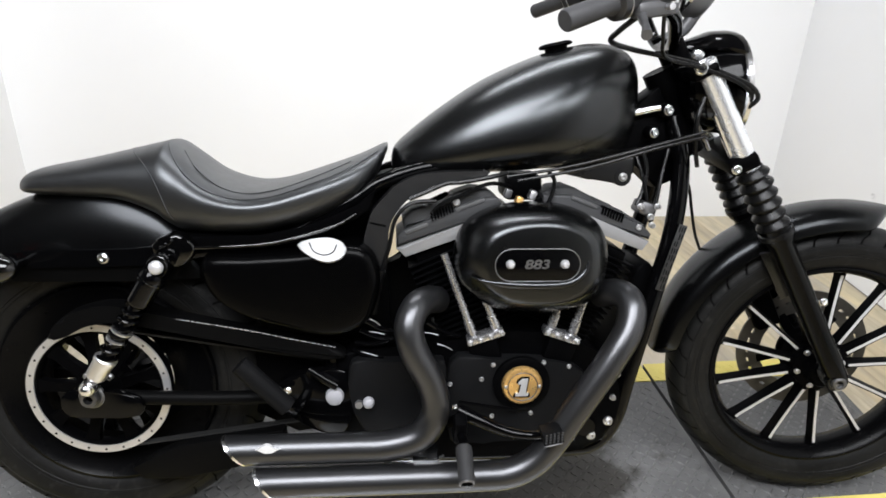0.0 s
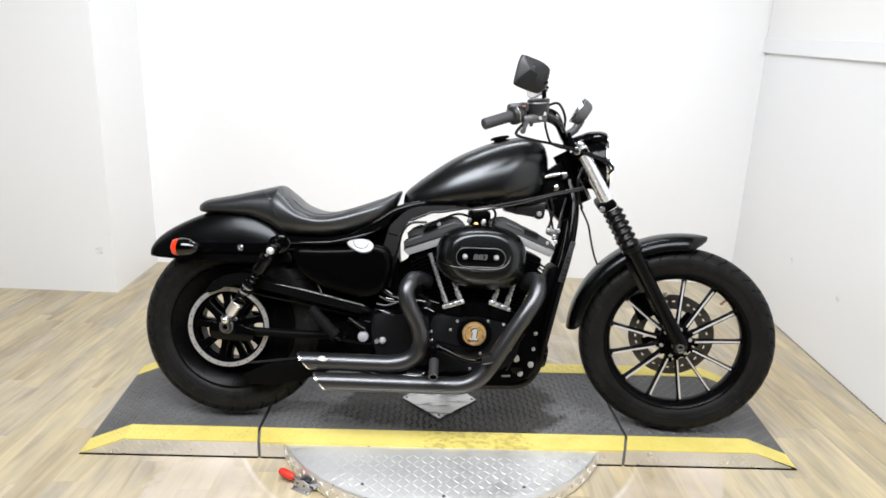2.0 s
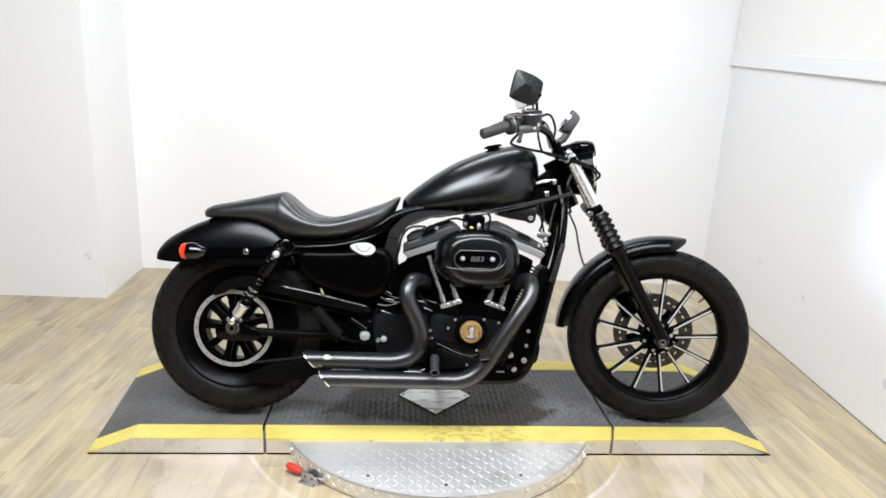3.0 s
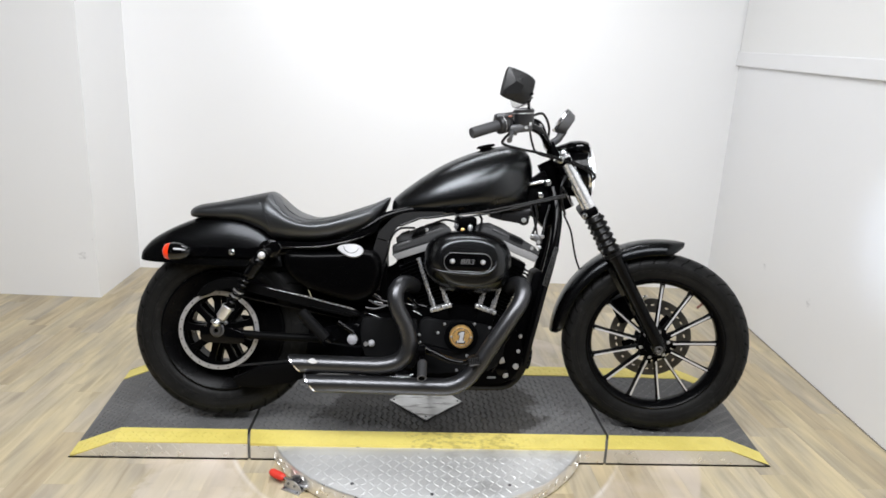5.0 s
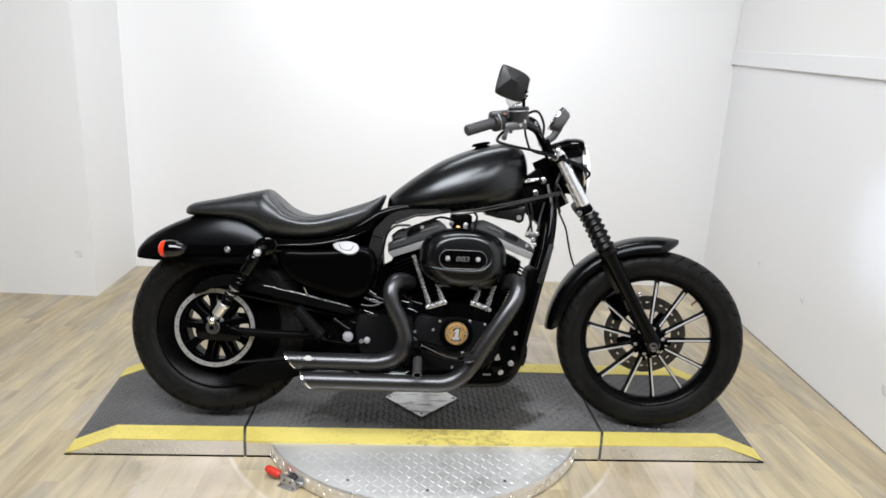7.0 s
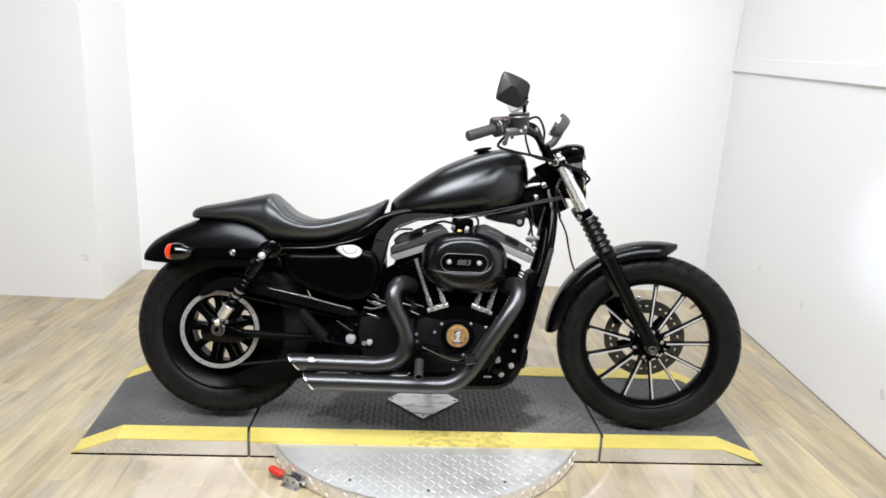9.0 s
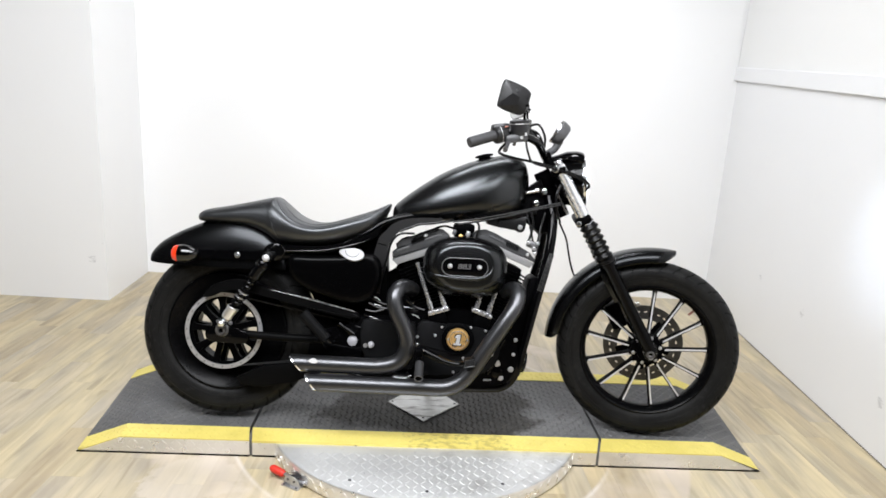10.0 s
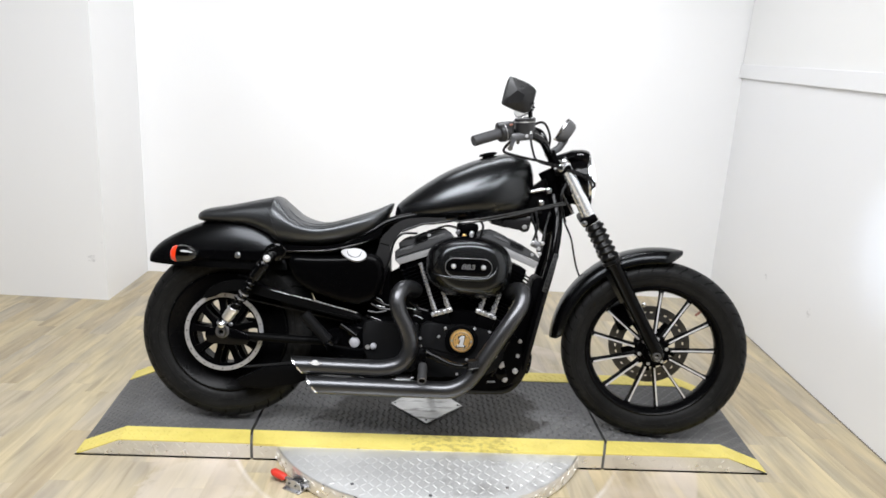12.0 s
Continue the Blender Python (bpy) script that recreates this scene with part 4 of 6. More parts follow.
# turn signals
for s in (-1, 1):
    y = 0.185 * s
    c = (-0.853, y, 0.600)
    sig = part("turn_signal", lathe(bmesh.new(), [(0, 0.040), (0.009, 0.037), (0.0185, 0.028), (0.0260, 0.012), (0.0295, -0.006), (0.0300, -0.022), (0.0280, -0.026), (0, -0.026)], c, (1, 0, 0), 28), WET, bike, "gloss black bullet turn signal with a red lens")
    part("lens", lathe(bmesh.new(), [(0.0272, -0.026), (0.027, -0.034), (0.0235, -0.043), (0.013, -0.049), (0, -0.051)], c, (1, 0, 0), 28), REDLENS, sig, "red-orange lens")
    part("stalk", tube(bmesh.new(), [(-0.848, y, 0.596), (-0.848, 0.098 * s, 0.590)], 0.008, 10), GLOSS, sig)

# fuel tank
TANK = [(-0.184, 0.776, 0.752, 0.016, 0.5, 2.0, 2.0), (-0.177, 0.798, 0.744, 0.040, 0.42, 2.0, 2.2), (-0.150, 0.825, 0.741, 0.068, 0.36, 2.0, 2.3), (-0.09, 0.872, 0.743, 0.096, 0.34, 2.0, 2.4),
        (-0.01, 0.925, 0.748, 0.118, 0.34, 2.05, 2.4), (0.08, 0.967, 0.754, 0.128, 0.35, 2.1, 2.4), (0.15, 0.989, 0.761, 0.126, 0.37, 2.15, 2.4), (0.21, 0.999, 0.770, 0.111, 0.40, 2.25, 2.4), (0.255, 0.992, 0.781, 0.088, 0.43, 2.4, 2.4), (0.284, 0.972, 0.803, 0.062, 0.46, 2.5, 2.4), (0.298, 0.938, 0.845, 0.032, 0.5, 2.2, 2.0)]
tank = part("fuel_tank", hull_x(bmesh.new(), TANK, 48, 7), PAINT, bike, "satin black peanut fuel tank")
part("filler_cap", lathe(bmesh.new(), [(0, 0.0125), (0.022, 0.0122), (0.030, 0.0105), (0.0335, 0.0065), (0.031, 0.0035), (0.022, 0.002), (0.022, -0.014), (0, -0.014)], (0.136, -0.004, 0.987), (-0.22, 0, 1), 28), POWDER, tank, "black filler cap")

# seat
SEAT = [(-0.872, 0.730, 0.711, 0.03, 0.4, 2.2, 2.5), (-0.866, 0.740, 0.706, 0.055, 0.4, 2.3, 2.5), (-0.838, 0.752, 0.703, 0.078, 0.4, 2.4, 2.5), (-0.76, 0.768, 0.700, 0.094, 0.42, 2.5, 2.7), (-0.68, 0.787, 0.694, 0.106, 0.42, 2.5, 2.8),
        (-0.618, 0.802, 0.670, 0.117, 0.42, 2.5, 3.0), (-0.595, 0.804, 0.652, 0.123, 0.44, 2.5, 3.0), (-0.566, 0.782, 0.638, 0.13, 0.50, 2.5, 3.0), (-0.52, 0.744, 0.634, 0.141, 0.62, 2.4, 2.8), (-0.46, 0.723, 0.634, 0.15, 0.68, 2.4, 2.6),
        (-0.40, 0.727, 0.641, 0.15, 0.68, 2.4, 2.6), (-0.32, 0.752, 0.660, 0.137, 0.66, 2.4, 2.6), (-0.25, 0.778, 0.697, 0.110, 0.58, 2.3, 2.5), (-0.216, 0.794, 0.736, 0.080, 0.5, 2.2, 2.2), (-0.200, 0.802, 0.768, 0.052, 0.5, 2.0, 2.0), (-0.191, 0.803, 0.791, 0.026, 0.5, 2.0, 2.0)]
seat = part("seat", hull_x(bmesh.new(), SEAT, 48, 6), LEATHER, bike, "black vinyl step-up seat with stitched seams")
SEAT_FINE = interp_rows(SEAT, 6)


def on_seat(x, deg, out=0.0):
    """A place on the seat's skin; deg 90 is the top, 180 the near side."""
    row = [np.interp(x, [r[0] for r in SEAT_FINE], [r[i] for r in SEAT_FINE]) for i in range(7)]
    _, top, bot, w, mid, pt, pb = row
    c, s = math.cos(radians(deg)), math.sin(radians(deg))
    zm, pw = bot + (top - bot) * mid, pt if s > 0 else pb
    return (x, (w + out) * math.copysign(abs(c) ** (2 / pw), c), zm + (top - zm + out if s > 0 else zm - bot) * math.copysign(abs(s) ** (2 / pw), s))


for line in ([(-0.668, 92), (-0.660, 110), (-0.645, 130), (-0.622, 152), (-0.602, 172), (-0.582, 195), (-0.570, 215)],
             [(-0.604, 92), (-0.592, 112), (-0.574, 130), (-0.548, 142), (-0.51, 148), (-0.46, 150), (-0.40, 150), (-0.33, 147), (-0.26, 140), (-0.21, 132)],
             [(-0.572, 100), (-0.545, 115), (-0.50, 126), (-0.45, 130), (-0.39, 129), (-0.32, 124), (-0.26, 115)]):
    part("seam", tube(bmesh.new(), [on_seat(x, dg, 0.0004) for x, dg in line], 0.0011, 6, 5), LEATHER, seat, "stitched seam")
part("seat_pan", plate(bmesh.new(), [(-0.42, 0.615), (-0.42, 0.65), (-0.33, 0.672), (-0.25, 0.706), (-0.205, 0.742), (-0.17, 0.752), (-0.14, 0.748), (-0.18, 0.70), (-0.20, 0.64), (-0.22, 0.60)], -0.05, 0.05, 0.004), GUARD, bike)
part("seat_base", plate(bmesh.new(), [(-0.56, 0.642), (-0.42, 0.640), (-0.33, 0.658), (-0.25, 0.694), (-0.212, 0.726), (-0.225, 0.690), (-0.25, 0.672), (-0.33, 0.635), (-0.42, 0.618), (-0.56, 0.618)], -0.118, 0.118, 0.003), POWDER, bike)

# oil tank cover with its cap
OT = rounded([(-0.525, 0.604), (-0.44, 0.611), (-0.345, 0.617), (-0.262, 0.630), (-0.222, 0.615), (-0.205, 0.57), (-0.213, 0.51), (-0.238, 0.470), (-0.30, 0.452), (-0.39, 0.472), (-0.46, 0.496), (-0.515, 0.540)], 6)
oil_rings = [[(-0.365 + (x + 0.365) * f, y, 0.548 + (z - 0.548) * (f - 0.6 * (1 - f))) for x, z in OT] for f, y in ((1.0, -0.055), (1.0, -0.124), (0.992, -0.136), (0.975, -0.145), (0.945, -0.151), (0.90, -0.1545), (0.84, -0.156), (0.70, -0.1568), (0.40, -0.1572))]
sc = part("oil_tank", rings_to_mesh(bmesh.new(), oil_rings), OILBLACK, bike, "satin black oil tank cover", angle=60)
cap_line = rounded([(-0.353, 0.627), (-0.335, 0.637), (-0.300, 0.641), (-0.275, 0.633), (-0.266, 0.618), (-0.278, 0.602), (-0.302, 0.597), (-0.328, 0.606)], 5)
bm = plate(bmesh.new(), [(x + 0.31, z - 0.62) for x, z in cap_line], -0.004, 0.02, 0.003)
bm.transform(at(-0.309, -0.1545, 0.624, -26, 0, 0))
capp = part("oil_filler_cap", bm, CAPGREY, sc, "bright satin chrome oil filler cap")
bm = tube(bmesh.new(), [(-0.022, -0.0042, 0.012), (-0.014, -0.0042, -0.004), (0.004, -0.0042, -0.011), (0.020, -0.0042, -0.006), (0.027, -0.0042, 0.008)], 0.0011, 6, 5)
bm.transform(at(-0.309, -0.1545, 0.624, -26, 0, 0))
part("cap_groove", bm, POWDER, capp)
part("battery_side_cover", plate(bmesh.new(), [(-0.55, 0.60), (-0.20, 0.62), (-0.19, 0.45), (-0.30, 0.40), (-0.55, 0.47)], 0.06, 0.14, 0.012), PAINT, bike)
part("pivot_casting", plate(bmesh.new(), [(-0.46, 0.42), (-0.28, 0.44), (-0.26, 0.22), (-0.38, 0.20), (-0.47, 0.25)], -0.05, 0.05, 0.006), POWDER, bike)
part("inner_fender", plate(bmesh.new(), [(-0.60, 0.62), (-0.20, 0.68), (-0.18, 0.36), (-0.34, 0.34), (-0.43, 0.40), (-0.47, 0.50)], -0.05, 0.055, 0.004), POWDER, bike)

part("engine_back_plate", plate(bmesh.new(), [(-0.21, 0.40), (-0.10, 0.40), (-0.09, 0.67), (-0.146, 0.645), (-0.153, 0.60), (-0.163, 0.565), (-0.212, 0.545)], 0.0, 0.05, 0.004), GUARD, bike)

# frame
for s in (-1, 1):
    part("down_tube", tube(bmesh.new(), [(0.372, 0.03 * s, 0.86), (0.388, 0.055 * s, 0.77), (0.374, 0.080 * s, 0.64), (0.340, 0.088 * s, 0.49), (0.304, 0.088 * s, 0.32), (0.286, 0.088 * s, 0.235), (0.245, 0.088 * s, 0.180), (0.17, 0.088 * s, 0.168), (-0.02, 0.090 * s, 0.168), (-0.24, 0.09 * s, 0.178), (-0.30, 0.09 * s, 0.22), (-0.30, 0.09 * s, 0.40)], 0.0178, 16, 6), GLOSS, bike, "gloss black frame tube")
    part("frame_rail", tube(bmesh.new(), [(0.33, 0.03 * s, 0.80), (0.22, 0.05 * s, 0.782), (0.05, 0.06 * s, 0.772), (-0.10, 0.072 * s, 0.766), (-0.20, 0.085 * s, 0.738), (-0.26, 0.088 * s, 0.700), (-0.40, 0.09 * s, 0.63), (-0.57, 0.09 * s, 0.60)], 0.014, 12, 6), GLOSS, bike, "gloss black frame tube")
part("frame_casting", plate(bmesh.new(), rounded([(-0.236, 0.625), (-0.230, 0.653), (-0.220, 0.685), (-0.198, 0.711), (-0.172, 0.736), (-0.135, 0.752), (-0.072, 0.760), (0.0, 0.760), (-0.03, 0.748), (-0.085, 0.741), (-0.120, 0.727), (-0.152, 0.709), (-0.176, 0.680), (-0.188, 0.653), (-0.191, 0.61), (-0.20, 0.56), (-0.235, 0.58)], 4), -0.068, -0.112, 0.014, 5), CASTING, bike, "satin grey-black curved frame casting")
part("casting_groove", box(bmesh.new(), 0.030, 0.004, 0.0035, at(-0.209, -0.1115, 0.661, 0, 12, 0), 0.001, 1), BLACKGAP, bike)
bolt(bike, -0.152, -0.104, 0.712, 0.005, 0.004, GLOSS, "casting_bolt")
part("wire_loom", tube(bmesh.new(), [(-0.151, -0.116, 0.710), (-0.119, -0.114, 0.723), (-0.083, -0.112, 0.738), (-0.053, -0.112, 0.741), (-0.003, -0.112, 0.750), (0.034, -0.10, 0.757)], 0.0045, 8, 6), GRIPRUB, bike)
part("wire_loom", tube(bmesh.new(), [(-0.10, -0.100, 0.704), (-0.15, -0.112, 0.700), (-0.178, -0.115, 0.668), (-0.188, -0.116, 0.62), (-0.203, -0.116, 0.57), (-0.215, -0.118, 0.50)], 0.004, 8, 6), GRIPRUB, bike)
part("wire_loom", tube(bmesh.new(), [(-0.205, -0.118, 0.575), (-0.215, -0.118, 0.53), (-0.222, -0.118, 0.49)], 0.011, 10, 4), GRIPRUB, bike)
part("seat_strap", tube(bmesh.new(), [(-0.222, -0.104, 0.700), (-0.255, -0.118, 0.678), (-0.30, -0.134, 0.656), (-0.36, -0.142, 0.640)], 0.0026, 8, 5), GLOSS, bike)
part("seat_rail", tube(bmesh.new(), [(-0.545, -0.132, 0.622), (-0.48, -0.138, 0.6255), (-0.40, -0.140, 0.6325), (-0.32, -0.136, 0.652), (-0.27, -0.124, 0.668)], 0.0036, 10, 6), WET, bike, "gloss black rail under the seat")
part("steering_neck", tube(bmesh.new(), [(0.345, 0, 0.950), (0.430, 0, 0.79)], 0.030, 20), POWDER, bike)
part("gusset", plate(bmesh.new(), [(0.34, 0.92), (0.40, 0.80), (0.385, 0.735), (0.35, 0.72), (0.30, 0.775), (0.24, 0.79), (0.26, 0.83), (0.30, 0.89)], -0.034, 0.034, 0.006), POWDER, bike)
part("gusset", plate(bmesh.new(), [(0.15, 0.764), (0.25, 0.778), (0.30, 0.786), (0.294, 0.752), (0.288, 0.734), (0.275, 0.726), (0.258, 0.738), (0.205, 0.738), (0.16, 0.748)], -0.05, 0.05, 0.006), MIRRORBACK, bike)
part("gusset_lobe", disc(bmesh.new(), (0.274, 0, 0.744), 0.0185, -0.0515, -0.03, 24, 0.003), MIRRORBACK, bike)
bolt(bike, 0.274, -0.052, 0.744, 0.0070, 0.006, STEEL, "mount_bolt")
for x, z, r in ((0.325, 0.832, 0.0072), (0.350, 0.875, 0.0080), (0.384, 0.942, 0.0078)):
    bolt(bike, x, -0.060, z, r, 0.010, CHROME, "neck_bolt")
    part("bolt_boss", disc(bmesh.new(), (x, 0, z), r * 1.7, -0.060, 0.06, 16, 0.002), POWDER, bike)
part("tank_mount", tube(bmesh.new(), [(0.285, -0.048, 0.868), (0.335, -0.056, 0.880)], 0.0065, 10), CHROME, bike)
part("engine_mount", plate(bmesh.new(), rounded([(0.318, 0.560), (0.352, 0.560), (0.346, 0.47), (0.328, 0.38), (0.306, 0.28), (0.285, 0.22), (0.20, 0.22), (0.22, 0.30), (0.268, 0.40), (0.300, 0.48)], 3), -0.060, 0.060, 0.006), POWDER, bike, "black front engine mount")
label_m = at(0.3655, -0.1065, 0.592, 0, 15, 0)
sticker = part("frame_sticker", box(bmesh.new(), 0.017, 0.003, 0.138, label_m, 0.0008), STICKER, bike, "narrow grey sticker with rows of tiny unreadable print")
for i in range(3):
    for k in range(9):
        if (i * 5 + k * 3) % 7:
            part("print_bar", box(bmesh.new(), 0.0022, 0.001, 0.009 + 0.002 * ((i + k) % 3), label_m @ at(-0.0050 + 0.0050 * i, -0.0018, -0.060 + 0.0150 * k)), GUARD, sticker, smooth=False)

# engine
ORG = Vector((0.075, 0, 0.275))
engine = part("crankcase", plate(bmesh.new(), rounded([(-0.28, 0.40), (-0.18, 0.415), (-0.05, 0.43), (0.06, 0.445), (0.18, 0.425), (0.255, 0.37), (0.285, 0.30), (0.268, 0.215), (0.21, 0.178), (0.05, 0.168), (-0.15, 0.175), (-0.27, 0.215), (-0.30, 0.30)], 4), -0.112, 0.12, 0.010), POWDER, bike, "black engine crankcase")
gear = part("gear_cover", plate(bmesh.new(), rounded([(-0.070, 0.392), (0.02, 0.398), (0.115, 0.394), (0.175, 0.380), (0.215, 0.34), (0.21, 0.28), (0.17, 0.235), (0.09, 0.222), (0.0, 0.222), (-0.068, 0.226)], 4), -0.142, -0.108, 0.006), WRINKLE, bike, "grey-black textured gear cover")
part("sprocket_cover", plate(bmesh.new(), rounded([(-0.262, 0.394), (-0.19, 0.396), (-0.10, 0.398), (-0.080, 0.385), (-0.078, 0.30), (-0.085, 0.235), (-0.16, 0.232), (-0.235, 0.25), (-0.262, 0.31)], 4), -0.140, -0.108, 0.006), WRINKLE, bike, "grey-black textured sprocket cover")
for x, z in ((-0.071, 0.349), (-0.009, 0.358), (0.013, 0.388), (0.113, 0.391), (0.164, 0.382), (0.014, 0.278), (0.092, 0.283), (0.19, 0.30), (0.06, 0.232), (-0.05, 0.24)):
    bolt(gear, x, -0.142, z, 0.0040, 0.005, STEEL, "cover_bolt")
part("timer_ring", lathe(bmesh.new(), [(0.056, -0.001), (0.056, -0.010), (0.048, -0.014), (0.041, -0.014), (0.041, -0.001)], (0.069, -0.141, 0.350), seg=48, closed=True), POWDER, gear)
timer = part("timer_cover", lathe(bmesh.new(), [(0, -0.020), (0.028, -0.0195), (0.0285, -0.0180), (0.0300, -0.0180), (0.0305, -0.0195), (0.036, -0.0185), (0.0395, -0.014), (0.0395, -0.004), (0, -0.004)], (0.069, -0.143, 0.350), seg=48), GOLD, gear, "brass-coloured round timer cover")
one = [(-0.013, -0.019), (0.013, -0.019), (0.013, -0.012), (0.0065, -0.012), (0.0075, 0.019), (-0.004, 0.019), (-0.011, 0.012), (-0.011, 0.006), (-0.0045, 0.008), (-0.006, -0.012), (-0.013, -0.012)]
part("numeral_border", plate(bmesh.new(), [(0.069 + 1.06 * x + 0.12 * z + math.copysign(0.0020, x), 0.350 + 1.00 * z + math.copysign(0.0020, z)) for x, z in one], -0.1652, -0.160), BLACKGAP, timer, smooth=False)
part("cover_groove", lathe(bmesh.new(), [(0.0282, -0.0202), (0.0290, -0.0206), (0.0298, -0.0202)], (0.069, -0.143, 0.350), seg=48), DARKSTEEL, timer)
part("numeral", plate(bmesh.new(), [(0.069 + 0.98 * x + 0.12 * z, 0.350 + 0.98 * z) for x, z in one], -0.1665, -0.160, 0.0006), CAPMETAL, timer, "raised silver numeral one", smooth=False)
for s in (-1, 1):
    bolt(timer, 0.069 + s * 0.033, -0.162, 0.350, 0.003, 0.003, STEEL, "cover_screw")
BAND = material("brushed_grey_alloy", (0.25, 0.25, 0.255), 0.5, 0.35, 0.08, 20, 0.05, 600)
# the ledges are a lighter grey than the rocker boxes
LEDGE = material("lighter_grey_coat", (0.060, 0.0605, 0.062), 0.45, 0, 0.1, 20, spec=0.4)
REAR_ROCKER = dict(band=[(-0.175, 0.609), (-0.157, 0.592), (-0.051, 0.631), (0.041, 0.668), (0.044, 0.688), (0.028, 0.694), (-0.036, 0.661)],
                   box=[(-0.173, 0.613), (-0.175, 0.636), (-0.159, 0.646), (-0.004, 0.709), (0.018, 0.709), (0.028, 0.696), (-0.036, 0.664)],
                   cover=[(-0.160, 0.644), (-0.164, 0.665), (-0.147, 0.681), (-0.123, 0.692), (-0.110, 0.684), (-0.072, 0.702), (-0.066, 0.713), (-0.030, 0.725), (-0.002, 0.723), (0.016, 0.710), (0.016, 0.700), (-0.004, 0.702)],
                   ledges=((-0.158, 0.640, -0.115, 0.657), (-0.062, 0.684, -0.006, 0.705)), ribs=((-0.110, 0.670), (-0.066, 0.690)), bolt=(-0.060, -0.088, 0.699))
FRONT_ROCKER = dict(band=[(0.150, 0.694), (0.204, 0.672), (0.325, 0.622), (0.312, 0.603), (0.230, 0.635), (0.150, 0.668)],
                    box=[(0.324, 0.625), (0.328, 0.636), (0.314, 0.651), (0.266, 0.671), (0.162, 0.714), (0.106, 0.714), (0.107, 0.696), (0.204, 0.675)],
                    cover=[(0.108, 0.700), (0.106, 0.716), (0.126, 0.727), (0.156, 0.730), (0.188, 0.718), (0.212, 0.706), (0.222, 0.694), (0.268, 0.674), (0.276, 0.676), (0.318, 0.652), (0.300, 0.650), (0.210, 0.690)],
                    ledges=((0.162, 0.710, 0.214, 0.690),), ribs=((0.222, 0.686), (0.268, 0.668)), bolt=(0.300, -0.088, 0.650))
for sgn, lab in ((-1, "rear"), (1, "front")):
    m = Matrix.Translation(ORG) @ Matrix.Rotation(radians(22.5 * sgn), 4, "Y")
    q = -sgn
    cyl = part("cylinder", box(bmesh.new(), 0.160, 0.150, 0.27, m @ at(0, 0, 0.235), 0.012), POWDER, bike, "black finned cylinder")
    for k in range(15):
        dd = 0.185 + 0.0122 * k
        hw = 0.084 + 0.013 * min(1, k / 7)
        part("cooling_fin", box(bmesh.new(), 2 * hw, 0.168, 0.0042, m @ at(0, 0, dd), 0.0016, 1), POWDER, cyl, smooth=False)
    head = part("cylinder_head", box(bmesh.new(), 0.150, 0.15, 0.022, m @ at(0.0, 0, 0.366), 0.006), POWDER, bike)
    shapes = REAR_ROCKER if sgn < 0 else FRONT_ROCKER
    part("rocker_band", plate(bmesh.new(), shapes["band"], -0.092, 0.020, 0.004), BAND, head, "bare aluminium rocker base")
    rb = part("rocker_box", plate(bmesh.new(), shapes["box"], -0.090, 0.010, 0.005, 3), ROCKER, head, "grey wrinkle-coated rocker box")
    part("rocker_cover", plate(bmesh.new(), shapes["cover"], -0.080, -0.012, 0.007, 3), ROCKER, rb, "grey rocker cover")
    for x0, z0, x1, z1 in shapes["ledges"]:
        ln, ang = math.hypot(x1 - x0, z1 - z0), -math.degrees(math.atan2(z1 - z0, x1 - x0))
        part("cover_ledge", box(bmesh.new(), ln, 0.016, 0.008, at((x0 + x1) / 2, -0.085, (z0 + z1) / 2, 0, ang, 0), 0.002), LEDGE, rb)
    (x0, z0), (x1, z1) = shapes["ribs"]
    for k in range(8):
        f = (k + 0.5) / 8
        part("rocker_rib", box(bmesh.new(), 0.0030, 0.022, 0.017, at(x0 + (x1 - x0) * f, -0.084, z0 + (z1 - z0) * f, 0, 14 * sgn, 0), 0.0008, 1), POWDER, rb, smooth=False)
    bolt(rb, *shapes["bolt"], 0.0055, 0.006, STEEL, "rocker_bolt")
for a, b in (((-0.085, -0.118, 0.605), (-0.026, -0.122, 0.442)), ((-0.018, -0.118, 0.55), (0.020, -0.122, 0.455)), ((0.158, -0.118, 0.55), (0.128, -0.122, 0.455)), ((0.215, -0.118, 0.59), (0.172, -0.122, 0.442))):
    pr = part("pushrod_tube", tube(bmesh.new(), [a, b], 0.0074, 14), TUBESTEEL, bike, "dull steel pushrod tube")
    v = (Vector(b) - Vector(a)).normalized()
    part("tube_collar", tube(bmesh.new(), [Vector(b) - v * 0.030, Vector(b) - v * 0.004], 0.0094, 14), TUBESTEEL, pr)
for x0, z0, x1, z1 in ((-0.036, 0.430, 0.032, 0.452), (0.116, 0.452, 0.182, 0.430)):
    mid = ((x0 + x1) / 2, -0.120, (z0 + z1) / 2)
    ang = -math.degrees(math.atan2(z1 - z0, x1 - x0))
    lb = part("lifter_block", box(bmesh.new(), 0.074, 0.032, 0.015, at(*mid, 0, ang, 0), 0.003), TUBESTEEL, bike, "dull steel lifter block")
    for f in (0.05, 0.35, 0.65, 0.95):
        bolt(lb, x0 + (x1 - x0) * f, -0.137, z0 + (z1 - z0) * f, 0.0045, 0.005, STEEL, "block_bolt")
    part("lifter_cover", box(bmesh.new(), 0.060, 0.05, 0.05, at(mid[0], -0.105, mid[2] - 0.032, 0, ang, 0), 0.006), POWDER, bike)
part("intake", tube(bmesh.new(), [(0.075, -0.10, 0.62), (0.075, 0.05, 0.64)], 0.035, 20), STEEL, bike)
part("ignition_coil", box(bmesh.new(), 0.075, 0.09, 0.05, at(0.075, -0.01, 0.722), 0.010), POWDER, bike)
